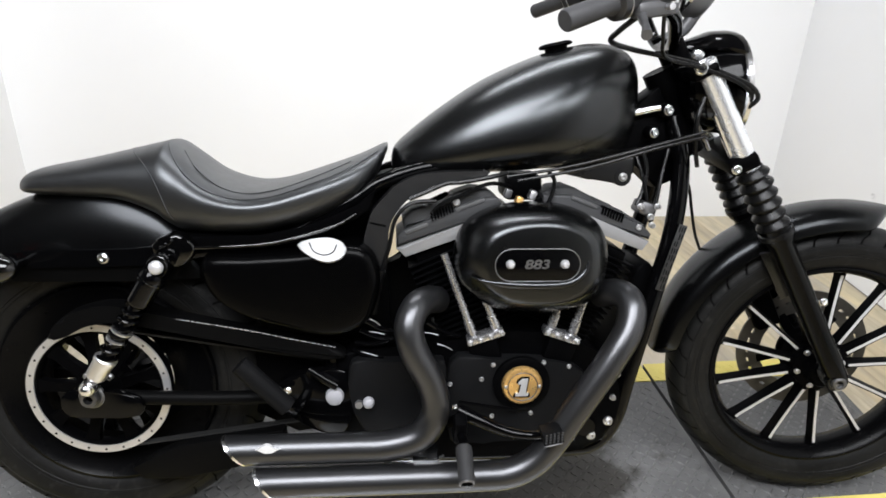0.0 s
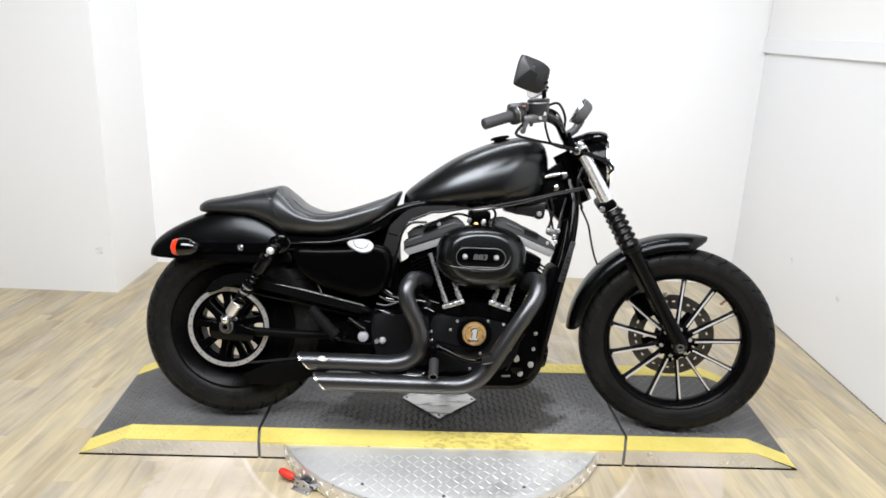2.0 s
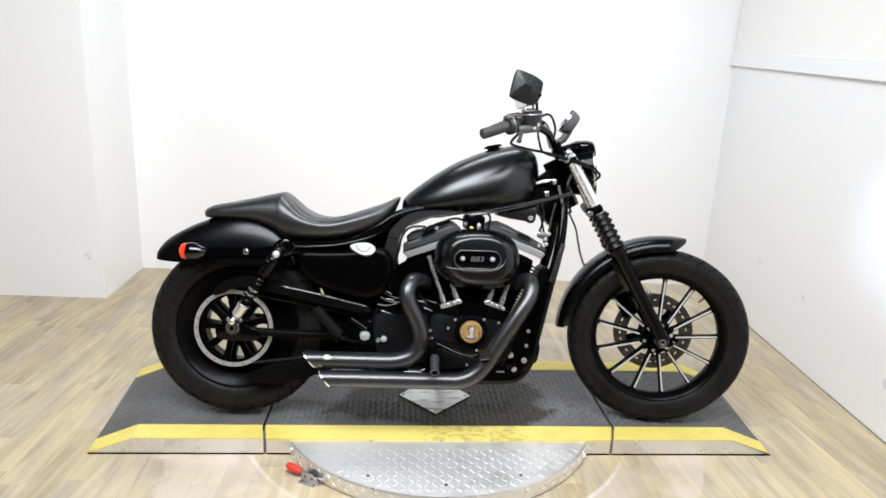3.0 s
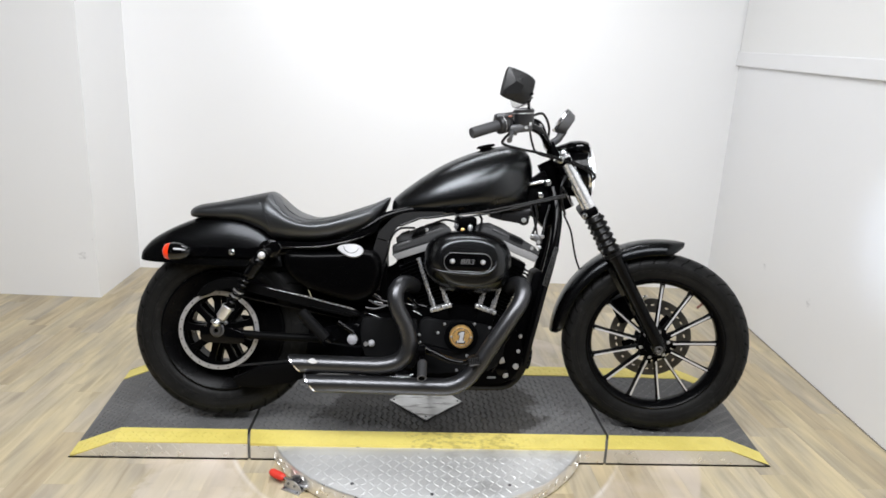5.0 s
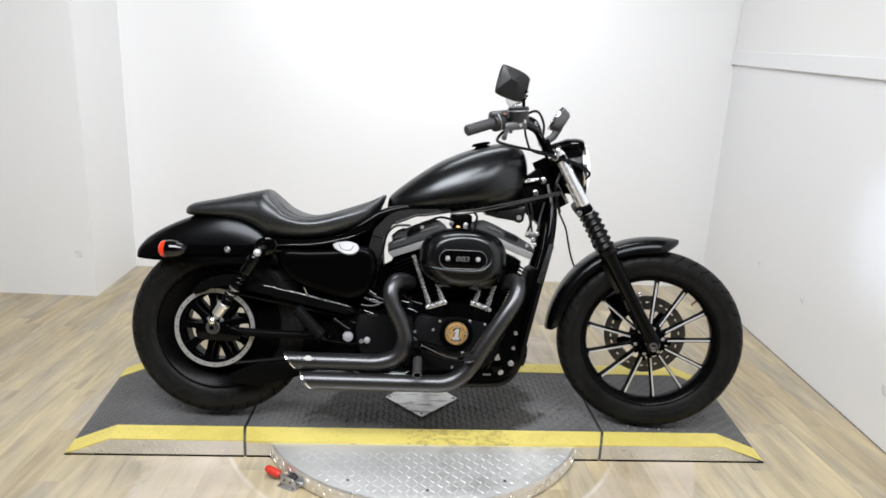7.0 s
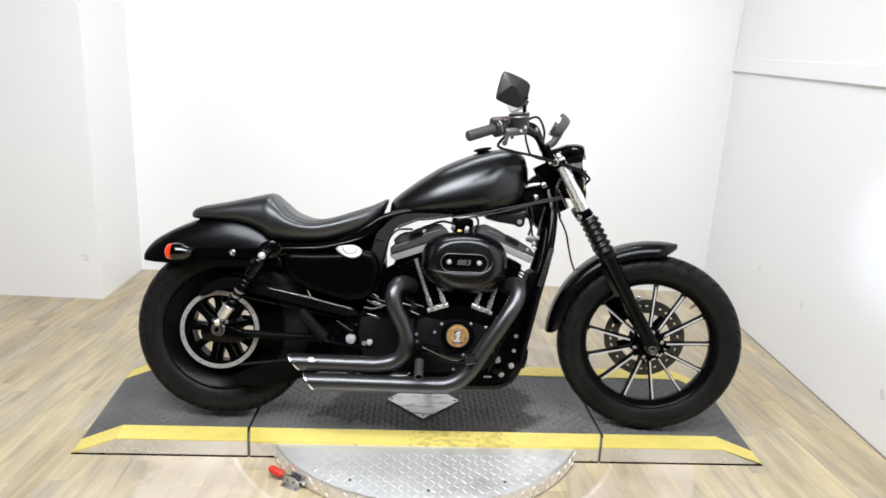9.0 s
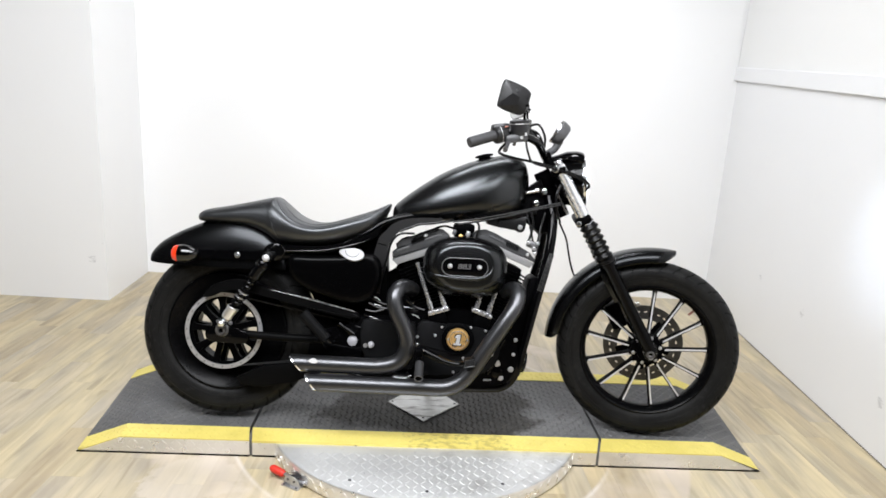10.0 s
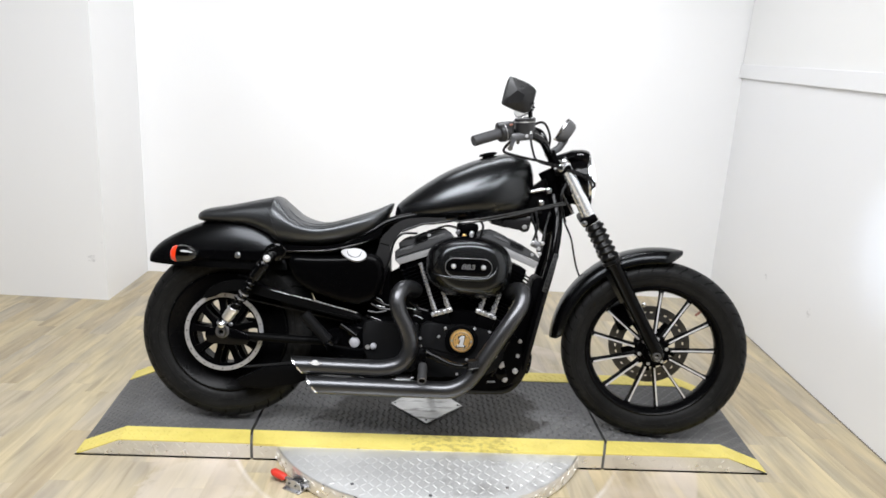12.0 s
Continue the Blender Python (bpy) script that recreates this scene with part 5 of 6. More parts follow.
for x, z, mt in ((0.04, 0.715, DARKSTEEL), (0.062, 0.700, GOLD), (0.088, 0.712, STEEL), (0.10, 0.70, POWDER)):
    part("connector", box(bmesh.new(), 0.014, 0.02, 0.018, at(x, -0.075, z, 0, 20, 0), 0.003), mt, bike)
part("spark_plug_lead", tube(bmesh.new(), [(0.05, -0.05, 0.725), (0.0, -0.09, 0.735), (-0.05, -0.095, 0.715), (-0.085, -0.094, 0.70), (-0.105, -0.09, 0.682)], 0.004, 8, 5), GRIPRUB, bike)
part("spark_plug_lead", tube(bmesh.new(), [(0.112, -0.10, 0.760), (0.124, -0.10, 0.742), (0.120, -0.10, 0.715), (0.112, -0.098, 0.695)], 0.004, 8, 5), GRIPRUB, bike)

# air cleaner
OUT = rounded([(-0.066, 0.604), (-0.056, 0.648), (-0.026, 0.680), (0.027, 0.699), (0.095, 0.704), (0.155, 0.695), (0.205, 0.668), (0.228, 0.620), (0.226, 0.558), (0.200, 0.515), (0.150, 0.495), (0.08, 0.491), (0.01, 0.501), (-0.040, 0.535), (-0.061, 0.568)], 4)
AC = np.array([0.078, 0.602])


def ac_ring(scale, y, dz=0.0, dx=0.0):
    return [(AC[0] + dx + (x - AC[0]) * scale, y, AC[1] + dz + (z - AC[1]) * scale) for x, z in OUT]


bm = bmesh.new()
rings_to_mesh(bm, [ac_ring(0.90, -0.088), ac_ring(0.985, -0.092), ac_ring(1.0, -0.10), ac_ring(1.0, -0.120), ac_ring(0.982, -0.135), ac_ring(0.94, -0.151, 0.001), ac_ring(0.88, -0.166, 0.003, 0.001), ac_ring(0.81, -0.179, 0.004, 0.002), ac_ring(0.74, -0.1885, 0.005, 0.002), ac_ring(0.68, -0.1938, 0.005, 0.002), ac_ring(0.63, -0.1952, 0.005, 0.002)])
air = part("air_cleaner", bm, PAINT, bike, "satin black oval air cleaner cover")
part("backing_plate", plate(bmesh.new(), [(AC[0] + (x - AC[0]) * 0.92, AC[1] + (z - AC[1]) * 0.92) for x, z in OUT], -0.09, -0.06, 0.003), POWDER, air)
ring_line = [(x, -0.1962, z) for x, z in stadium(0.0775, 0.604, 0.0475, 0.030, 14)]
part("inset_rim", tube(bmesh.new(), ring_line + [ring_line[0]], 0.0012, 8), DARKSTEEL, air, "fine bright inset rim")
part("inset_plate", plate(bmesh.new(), stadium(0.0775, 0.604, 0.0475, 0.0285, 14), -0.1968, -0.19, 0.0005), GLOSS, air, "gloss black name inset")
lip = [(-0.042, -0.173, 0.580), (-0.02, -0.1885, 0.573), (0.03, -0.195, 0.5675), (0.09, -0.196, 0.5655), (0.135, -0.195, 0.569), (0.160, -0.194, 0.583), (0.170, -0.1925, 0.604), (0.164, -0.191, 0.630)]
part("cover_lip", tube(bmesh.new(), lip, 0.004, 10, 6, radii=[0.001, 0.0045, 0.007, 0.0075, 0.0075, 0.0065, 0.0045, 0.001]), PAINT, air, "raised lip on the cover")
for x in (0.0275, 0.1265):
    part("cover_screw", lathe(bmesh.new(), [(0, -0.010), (0.004, -0.0095), (0.0072, -0.006), (0.0085, -0.001), (0.0085, 0.001), (0, 0.001)], (x, -0.1968, 0.606), seg=20), CAPMETAL, air, "domed chrome screw")
bm = text_mesh("883", 0.030, 0.0008)
slant = Matrix.Identity(4)
slant[0][1] = 0.14
bm.transform(at(0.077, -0.1975, 0.605, 90, 0, 0) @ Matrix.Diagonal((1.04, 0.78, 1, 1)) @ slant)
part("lettering", bm, DARKSTEEL, air, "small grey raised figures 883", smooth=False)

# exhaust pipes with slash-cut ends
def slash_pipe(pts, thin, swell, r, x_mid, z_mid, slope, label):
    """A header of radius thin that swells, from the point numbered swell on, to a muffler of radius r."""
    p = [Vector(q) for q in spline(pts, 7)]
    bm = bmesh.new()
    radii = [float(np.interp(i / 7, [swell, swell + 1.6], [thin, r])) for i in range(len(p))]
    tube(bm, p, r, 28, cap=False, radii=radii)
    bm.verts.ensure_lookup_table()
    n = len(p)
    last = list(bm.verts)[-28:]
    for v in last:
        v.co.x = x_mid - (v.co.z - z_mid) * slope
    first = list(bm.verts)[:28]
    bm.faces.new(first[::-1])
    ob = part("exhaust_pipe", bm, PIPE, bike, label)
    tip = [v.co.copy() for v in ob.data.vertices][-28:]
    c = sum(tip, Vector()) / 28
    bm = bmesh.new()
    rings_to_mesh(bm, [[tuple(c + (q - c) * f + Vector((dx, 0, 0))) for q in tip] for f, dx in ((1.006, 0.005), (1.014, -0.001), (0.97, -0.002), (0.92, 0.004), (0.88, 0.012))], cap=False)
    part("chrome_tip", bm, CHROME, ob, "bright slash-cut tip")
    bm = bmesh.new()
    rings_to_mesh(bm, [[tuple(c + (q - c) * 0.88 + Vector((dx, 0, 0))) for q in tip] for dx in (0.006, 0.16)], cap=False)
    bm.faces.new(list(bm.verts)[-28:])
    part("pipe_bore", bm, BLACKGAP, ob)
    return ob


up_pipe = slash_pipe([(-0.095, -0.09, 0.505), (-0.118, -0.135, 0.520), (-0.140, -0.170, 0.517), (-0.153, -0.192, 0.489), (-0.144, -0.20, 0.445), (-0.112, -0.20, 0.380), (-0.103, -0.20, 0.322), (-0.130, -0.20, 0.274), (-0.188, -0.20, 0.2545), (-0.26, -0.20, 0.2525), (-0.38, -0.20, 0.2525), (-0.470, -0.20, 0.2525)], 0.0268, 6, 0.0282, -0.472, 0.2525, 0.81, "dark grey slash-cut exhaust pipe")
low_pipe = slash_pipe([(0.232, -0.09, 0.515), (0.252, -0.14, 0.532), (0.264, -0.176, 0.522), (0.255, -0.200, 0.483), (0.222, -0.215, 0.430), (0.170, -0.22, 0.348), (0.118, -0.22, 0.262), (0.082, -0.22, 0.221), (0.035, -0.22, 0.199), (-0.03, -0.22, 0.1955), (-0.18, -0.22, 0.1950), (-0.32, -0.22, 0.1945), (-0.414, -0.22, 0.194)], 0.0268, 6, 0.0282, -0.4165, 0.194, 0.76, "dark grey lower slash-cut exhaust pipe")
bm = plate(bmesh.new(), [(-0.409 + 0.92 * x, z) for x, z in ((-0.025, 0.268), (-0.016, 0.2695), (-0.011, 0.274), (-0.003, 0.2755), (0.005, 0.274), (0.010, 0.2695), (0.025, 0.268), (0.010, 0.263), (0.000, 0.257), (-0.012, 0.263))], -0.2268, -0.216, 0.001)
part("badge", bm, BADGE, up_pipe, "small bright metal badge")
part("pipe_bracket", box(bmesh.new(), 0.05, 0.08, 0.012, at(-0.12, -0.17, 0.222), 0.003), CHROME, bike)
part("pipe_clamp", tube(bmesh.new(), [(-0.20, -0.19, 0.212), (-0.10, -0.20, 0.222), (-0.085, -0.20, 0.23)], 0.003, 8), CHROME, bike)

# controls at the foot
peg = part("rider_peg", lathe(bmesh.new(), [(0, 0.008), (0.0115, 0.008), (0.0145, 0.011), (0.0150, 0.018), (0.0142, 0.044), (0.0150, 0.072), (0.0148, 0.076), (0, 0.076)], (-0.057, -0.262, 0.294), Vector((0, -0.84, -0.50)), 20), PEGRUB, bike, "worn grey rubber rider peg")
part("peg_end", lathe(bmesh.new(), [(0.0135, 0.0755), (0.0135, 0.0785), (0.0110, 0.0795), (0.0105, 0.0760)], (-0.057, -0.262, 0.294), Vector((0, -0.84, -0.50)), 20, closed=True), DARKSTEEL, peg)
part("peg_bore", lathe(bmesh.new(), [(0, 0.0768), (0.0108, 0.0768)], (-0.057, -0.262, 0.294), Vector((0, -0.84, -0.50)), 20), BLACKGAP, peg)
part("peg_mount", tube(bmesh.new(), [(-0.070, -0.13, 0.255), (-0.064, -0.19, 0.298), (-0.057, -0.262, 0.296)], 0.0085, 12, 4), POWDER, bike)
part("peg_clevis", box(bmesh.new(), 0.024, 0.03, 0.05, at(-0.060, -0.232, 0.305, 20, 0, 0), 0.005), POWDER, bike)
for x, z in ((-0.068, 0.338), (-0.052, 0.318)):
    bolt(bike, x, -0.212, z, 0.0042, 0.006, CHROME, "mount_bolt")
pedal = part("brake_pedal", tube(bmesh.new(), [(-0.060, -0.19, 0.318), (-0.02, -0.203, 0.303), (0.03, -0.213, 0.284), (0.075, -0.222, 0.280), (0.105, -0.235, 0.290)], 0.011, 14, 5, radii=[0.014, 0.012, 0.010, 0.009, 0.010]), GLOSS, bike, "black brake pedal")
pad = part("pedal_pad", box(bmesh.new(), 0.038, 0.040, 0.024, at(0.108, -0.245, 0.296, 0, -12, 0), 0.003), WRINKLE, pedal, "dark rubber pedal pad with pale studs")
part("pad_edge", box(bmesh.new(), 0.036, 0.004, 0.003, at(0.1075, -0.2655, 0.2845, 0, -12, 0), 0.001, 1), DARKSTEEL, pedal)
for i in range(5):
    for j in range(4):
        part("stud", box(bmesh.new(), 0.0035, 0.003, 0.003, at(0.094 + 0.0072 * i, -0.266, 0.288 + 0.0052 * j + 0.0015 * i), 0), ROCKER, pedal, smooth=False)
part("linkage", tube(bmesh.new(), [(-0.055, -0.17, 0.325), (0.0, -0.165, 0.312), (0.06, -0.16, 0.300)], 0.0035, 8), POWDER, bike)
ppeg = part("passenger_peg", tube(bmesh.new(), [(-0.456, -0.20, 0.424), (-0.374, -0.20, 0.338)], 0.0180, 16), WRINKLE, bike, "folded rubber passenger peg")
part("peg_knuckle", tube(bmesh.new(), [(-0.374, -0.20, 0.338), (-0.364, -0.195, 0.328), (-0.355, -0.15, 0.325), (-0.345, -0.10, 0.325)], 0.010, 12), GLOSS, ppeg)
for x, y, z, rr in ((-0.2955, -0.125, 0.321, 0.0180), (-0.2295, -0.140, 0.314, 0.0112)):
    part("pivot_cap", lathe(bmesh.new(), [(0, -0.014), (rr * 0.55, -0.0135), (rr * 0.9, -0.010), (rr, -0.004), (rr, 0.002), (0, 0.002)], (x, y, z), seg=28), PALECAP, bike, "pale round pivot cap")
part("pivot_nut", lathe(bmesh.new(), [(0, -0.008), (0.008, -0.008), (0.008, 0.002), (0, 0.002)], (-0.248, -0.141, 0.311), seg=6), STEEL, bike)
bolt(bike, -0.383, -0.14, 0.342, 0.006, 0.006, CHROME, "peg_bolt")
part("pivot_plate", plate(bmesh.new(), rounded([(-0.40, 0.35), (-0.34, 0.37), (-0.27, 0.37), (-0.26, 0.30), (-0.28, 0.24), (-0.34, 0.25), (-0.40, 0.30)], 4), -0.125, -0.10, 0.004), GLOSS, bike)
part("master_cylinder_lower", tube(bmesh.new(), [(-0.345, -0.13, 0.38), (-0.315, -0.132, 0.36), (-0.29, -0.134, 0.345)], 0.009, 12), GLOSS, bike)
for a, b in (((-0.235, -0.12, 0.475), (-0.175, -0.12, 0.452)), ((-0.245, -0.12, 0.455), (-0.18, -0.125, 0.440)), ((-0.255, -0.12, 0.430), (-0.19, -0.125, 0.436)), ((-0.115, -0.12, 0.47), (-0.05, -0.12, 0.440)), ((-0.26, -0.12, 0.415), (-0.20, -0.12, 0.395))):
    part("oil_line", tube(bmesh.new(), [a, ((Vector(a) + Vector(b)) / 2 + Vector((0, 0, -0.006))), b], 0.0045, 8, 4), GLOSS, bike)
for a, b in (((-0.228, -0.12, 0.478), (-0.206, -0.12, 0.465)), ((-0.238, -0.12, 0.451), (-0.198, -0.12, 0.446)), ((-0.230, -0.12, 0.426), (-0.199, -0.12, 0.430)), ((-0.253, -0.12, 0.412), (-0.200, -0.12, 0.395)), ((-0.131, -0.12, 0.448), (-0.094, -0.12, 0.443)), ((-0.096, -0.12, 0.424), (-0.066, -0.12, 0.411))):
    part("fine_line", tube(bmesh.new(), [a, (Vector(a) + Vector(b)) / 2 + Vector((0, 0, 0.002)), b], 0.0010, 8, 4), STEEL, bike, "thin bright oil line")
part("oil_filter", tube(bmesh.new(), [(0.27, -0.02, 0.26), (0.325, -0.02, 0.25)], 0.038, 24), GLOSS, bike)
part("front_mount", plate(bmesh.new(), rounded([(0.205, 0.31), (0.265, 0.33), (0.29, 0.25), (0.27, 0.205), (0.23, 0.19), (0.19, 0.21)], 4), -0.108, -0.09, 0.004), GLOSS, bike)
for x, z, rr in ((0.263, 0.245, 0.0080), (0.229, 0.213, 0.0078), (0.274, 0.350, 0.0055), (0.269, 0.298, 0.0050)):
    bolt(bike, x, -0.114, z, rr, 0.008, STEEL, "engine_bolt")
part("engine_bracket", plate(bmesh.new(), [(0.206, 0.268), (0.220, 0.276), (0.226, 0.258), (0.208, 0.248)], -0.116, -0.110, 0.002), STEEL, bike, "small bare metal bracket")
part("oil_pump_line", tube(bmesh.new(), [(0.235, -0.108, 0.35), (0.212, -0.112, 0.31), (0.200, -0.112, 0.262), (0.180, -0.110, 0.225)], 0.009, 10, 5), GLOSS, bike)
part("horn_cap", lathe(bmesh.new(), [(0, -0.016), (0.020, -0.014), (0.026, -0.006), (0.026, 0.004), (0, 0.004)], (0.216, -0.104, 0.232), seg=28), GLOSS, bike)
part("lower_bar", tube(bmesh.new(), [(0.196, -0.112, 0.203), (0.168, -0.112, 0.202)], 0.0036, 8), DARKSTEEL, bike)

# side stand on the far side
part("side_stand", tube(bmesh.new(), [(0.02, 0.10, 0.165), (0.0, 0.17, 0.120), (-0.03, 0.245, 0.052)], 0.010, 10), GLOSS, bike, "black side stand")
part("stand_foot", box(bmesh.new(), 0.05, 0.05, 0.006, at(-0.03, 0.255, 0.0458, 9.5, 0, 0), 0.002), GLOSS, bike)

# front end
FT, FB = Vector((0.409, 0, 0.965)), Vector((0.767, 0, 0.345))
fdir = (FB - FT).normalized()
L = (FB - FT).length
for s in (-1, 1):
    o = Vector((0, 0.095 * s, 0))
    leg = steered(part("fork_leg", lathe(bmesh.new(), [(0, -0.012), (0.016, -0.012), (0.0195, -0.008), (0.0195, 0.26), (0, 0.26)], FT + o, fdir, 28), FORKTUBE, bike, "chrome fork tube"))
    part("fork_slider", lathe(bmesh.new(), [(0, 0.345), (0.030, 0.345), (0.0300, 0.352), (0.0300, 0.375), (0.0240, 0.385), (0.0225, L - 0.10), (0.0240, L - 0.05), (0.0225, L + 0.008), (0.016, L + 0.022), (0, L + 0.024)], FT + o, fdir, 28), SLIDER, leg, "black fork slider")
    prof = [(0.024, 0.215)]
    for k in range(6):
        f0 = 0.220 + 0.0224 * k
        prof += [(0.0245, f0), (0.0305, f0 + 0.006), (0.0322, f0 + 0.010), (0.0305, f0 + 0.014), (0.0235, f0 + 0.0195)]
    prof += [(0.033, 0.356), (0.033, 0.366), (0.028, 0.368)]
    part("fork_boot", lathe(bmesh.new(), prof, FT + o, fdir, 28), GRIPRUB, leg, "ribbed black rubber fork boot")
rake = math.degrees(math.atan2(fdir.x, -fdir.z))
for f, hx, hy, hz in ((0.015, 0.052, 0.236, 0.024), (0.284, 0.058, 0.236, 0.034)):
    c = FT + (FB - FT) * f
    steered(part("triple_clamp", box(bmesh.new(), hx, hy, hz, at(c.x - 0.010, 0, c.z, 0, -rake, 0), 0.011), POWDER, bike, "black triple clamp"))
steered(bolt(bike, 0.484, -0.120, 0.780, 0.0075, 0.008, CHROME, "clamp_bolt"))
steered(bolt(bike, 0.392, -0.118, 0.962, 0.010, 0.010, CHROME, "clamp_bolt"))
lug = steered(part("axle_lug", lathe(bmesh.new(), [(0, -0.112), (0.020, -0.112), (0.0225, -0.108), (0.0225, -0.06), (0, -0.06)], (FW.x - 0.002, 0, FW.z + 0.008), seg=28), PAINT, bike))
part("axle_nut", lathe(bmesh.new(), [(0, 0), (0.0145, 0), (0.0145, -0.005), (0.012, -0.008), (0.0085, -0.008), (0.0075, -0.003), (0, -0.003)], (FW.x - 0.002, -0.112, FW.z + 0.008), seg=24), DARKSTEEL, lug, "steel front axle end")
steered(part("front_axle", tube(bmesh.new(), [FW + Vector((0, -0.115, 0)), FW + Vector((0, 0.12, 0))], 0.010, 12), STEEL, bike))


def fender_arc(c, r, a0, a1, w, drop, n=44):
    """A narrow fender round a wheel, with turned-down edges and rounded ends."""
    rings = []
    for k in range(n + 1):
        f = k / n
        a = radians(a0 + (a1 - a0) * f)
        taper = min(1.0, 0.55 + 0.45 * math.sin(min(1, f / 0.06) * math.pi / 2), 0.30 + 0.70 * math.sin(min(1, (1 - f) / 0.10) * math.pi / 2))
        outer, inner = [], []
        for j in range(17):
            b = math.pi * j / 16
            cc, ss = math.cos(b), math.sin(b)
            y = w * taper * math.copysign(abs(cc) ** 0.8, cc)
            rr = r - drop * taper * (1 - abs(ss) ** 0.8)
            lift = 0.003 * max(0, (f - 0.8) / 0.2) ** 2
            outer.append((c.x + (rr + lift) * math.cos(a), y, c.z + (rr + lift) * math.sin(a)))
            inner.append((c.x + (rr + lift - 0.004) * math.cos(a), y * 0.95, c.z + (rr + lift - 0.004) * math.sin(a)))
        rings.append(outer + inner[::-1])
    return rings_to_mesh(bmesh.new(), rings)


ff = steered(part("front_fender", fender_arc(FW, 0.371, 177, 79, 0.068, 0.042), SATIN, bike, "satin black chopped front fender"))
for s in (-1, 1):
    part("fender_bracket", plate(bmesh.new(), [(0.575, 0.60), (0.645, 0.62), (0.675, 0.53), (0.635, 0.50)], s * 0.066, s * 0.076, 0.003), PAINT, ff)
for x, z in ((0.672, 0.480), (0.710, 0.508)):
    steered(bolt(bike, x, -0.092, z, 0.007, 0.008, CHROME, "fender_bolt"))

# headlight with a peaked visor
HL = Vector((0.460, 0, 0.922))
hax = Vector((1, 0, 0.09)).normalized()
hl = steered(part("headlight", lathe(bmesh.new(), [(0, -0.080), (0.034, -0.077), (0.067, -0.062), (0.084, -0.035), (0.091, 0.0), (0.093, 0.025), (0.090, 0.034), (0, 0.030)], HL, hax, 40), GLOSS, bike, "gloss black round headlight"))
part("headlight_ring", lathe(bmesh.new(), [(0.091, 0.028), (0.095, 0.032), (0.094, 0.041), (0.086, 0.044), (0.084, 0.036)], HL, hax, 40, closed=True), CHROME, hl, "chrome headlight ring")
part("headlight_lens", lathe(bmesh.new(), [(0.085, 0.036), (0.080, 0.044), (0.058, 0.052), (0.028, 0.0575), (0, 0.059)], HL, hax, 40), LAMPLENS, hl, "lit domed lens")
part("reflector", lathe(bmesh.new(), [(0.083, 0.035), (0.05, 0.033), (0, 0.031)], HL, hax, 40), CAPMETAL, hl)
rows = []
for k in range(15):
    b = math.pi * (0.22 + 0.56 * k / 14)
    rows.append((math.cos(b), math.sin(b)))
rings = []
for x, r, zz, th in ((-0.085, 0.020, 0.062, 0.004), (-0.065, 0.058, 0.034, 0.004), (-0.028, 0.082, 0.026, 0.005), (0.004, 0.091, 0.020, 0.006), (0.020, 0.094, 0.015, 0.008), (0.030, 0.093, 0.012, 0.009)):
    outer = [(HL.x + x, r * c * 0.98, HL.z + zz + r * s * 0.95) for c, s in rows]
    inner = [(HL.x + x, r * c * 0.94, HL.z + zz + r * s * 0.95 - th) for c, s in rows]
    rings.append(outer + inner[::-1])
part("headlight_visor", rings_to_mesh(bmesh.new(), rings), GLOSS, hl, "gloss black peaked visor")
steered(part("headlight_mount", box(bmesh.new(), 0.024, 0.07, 0.022, at(0.405, -0.02, 0.982, 0, 20, 0), 0.008), TUBESTEEL, bike))

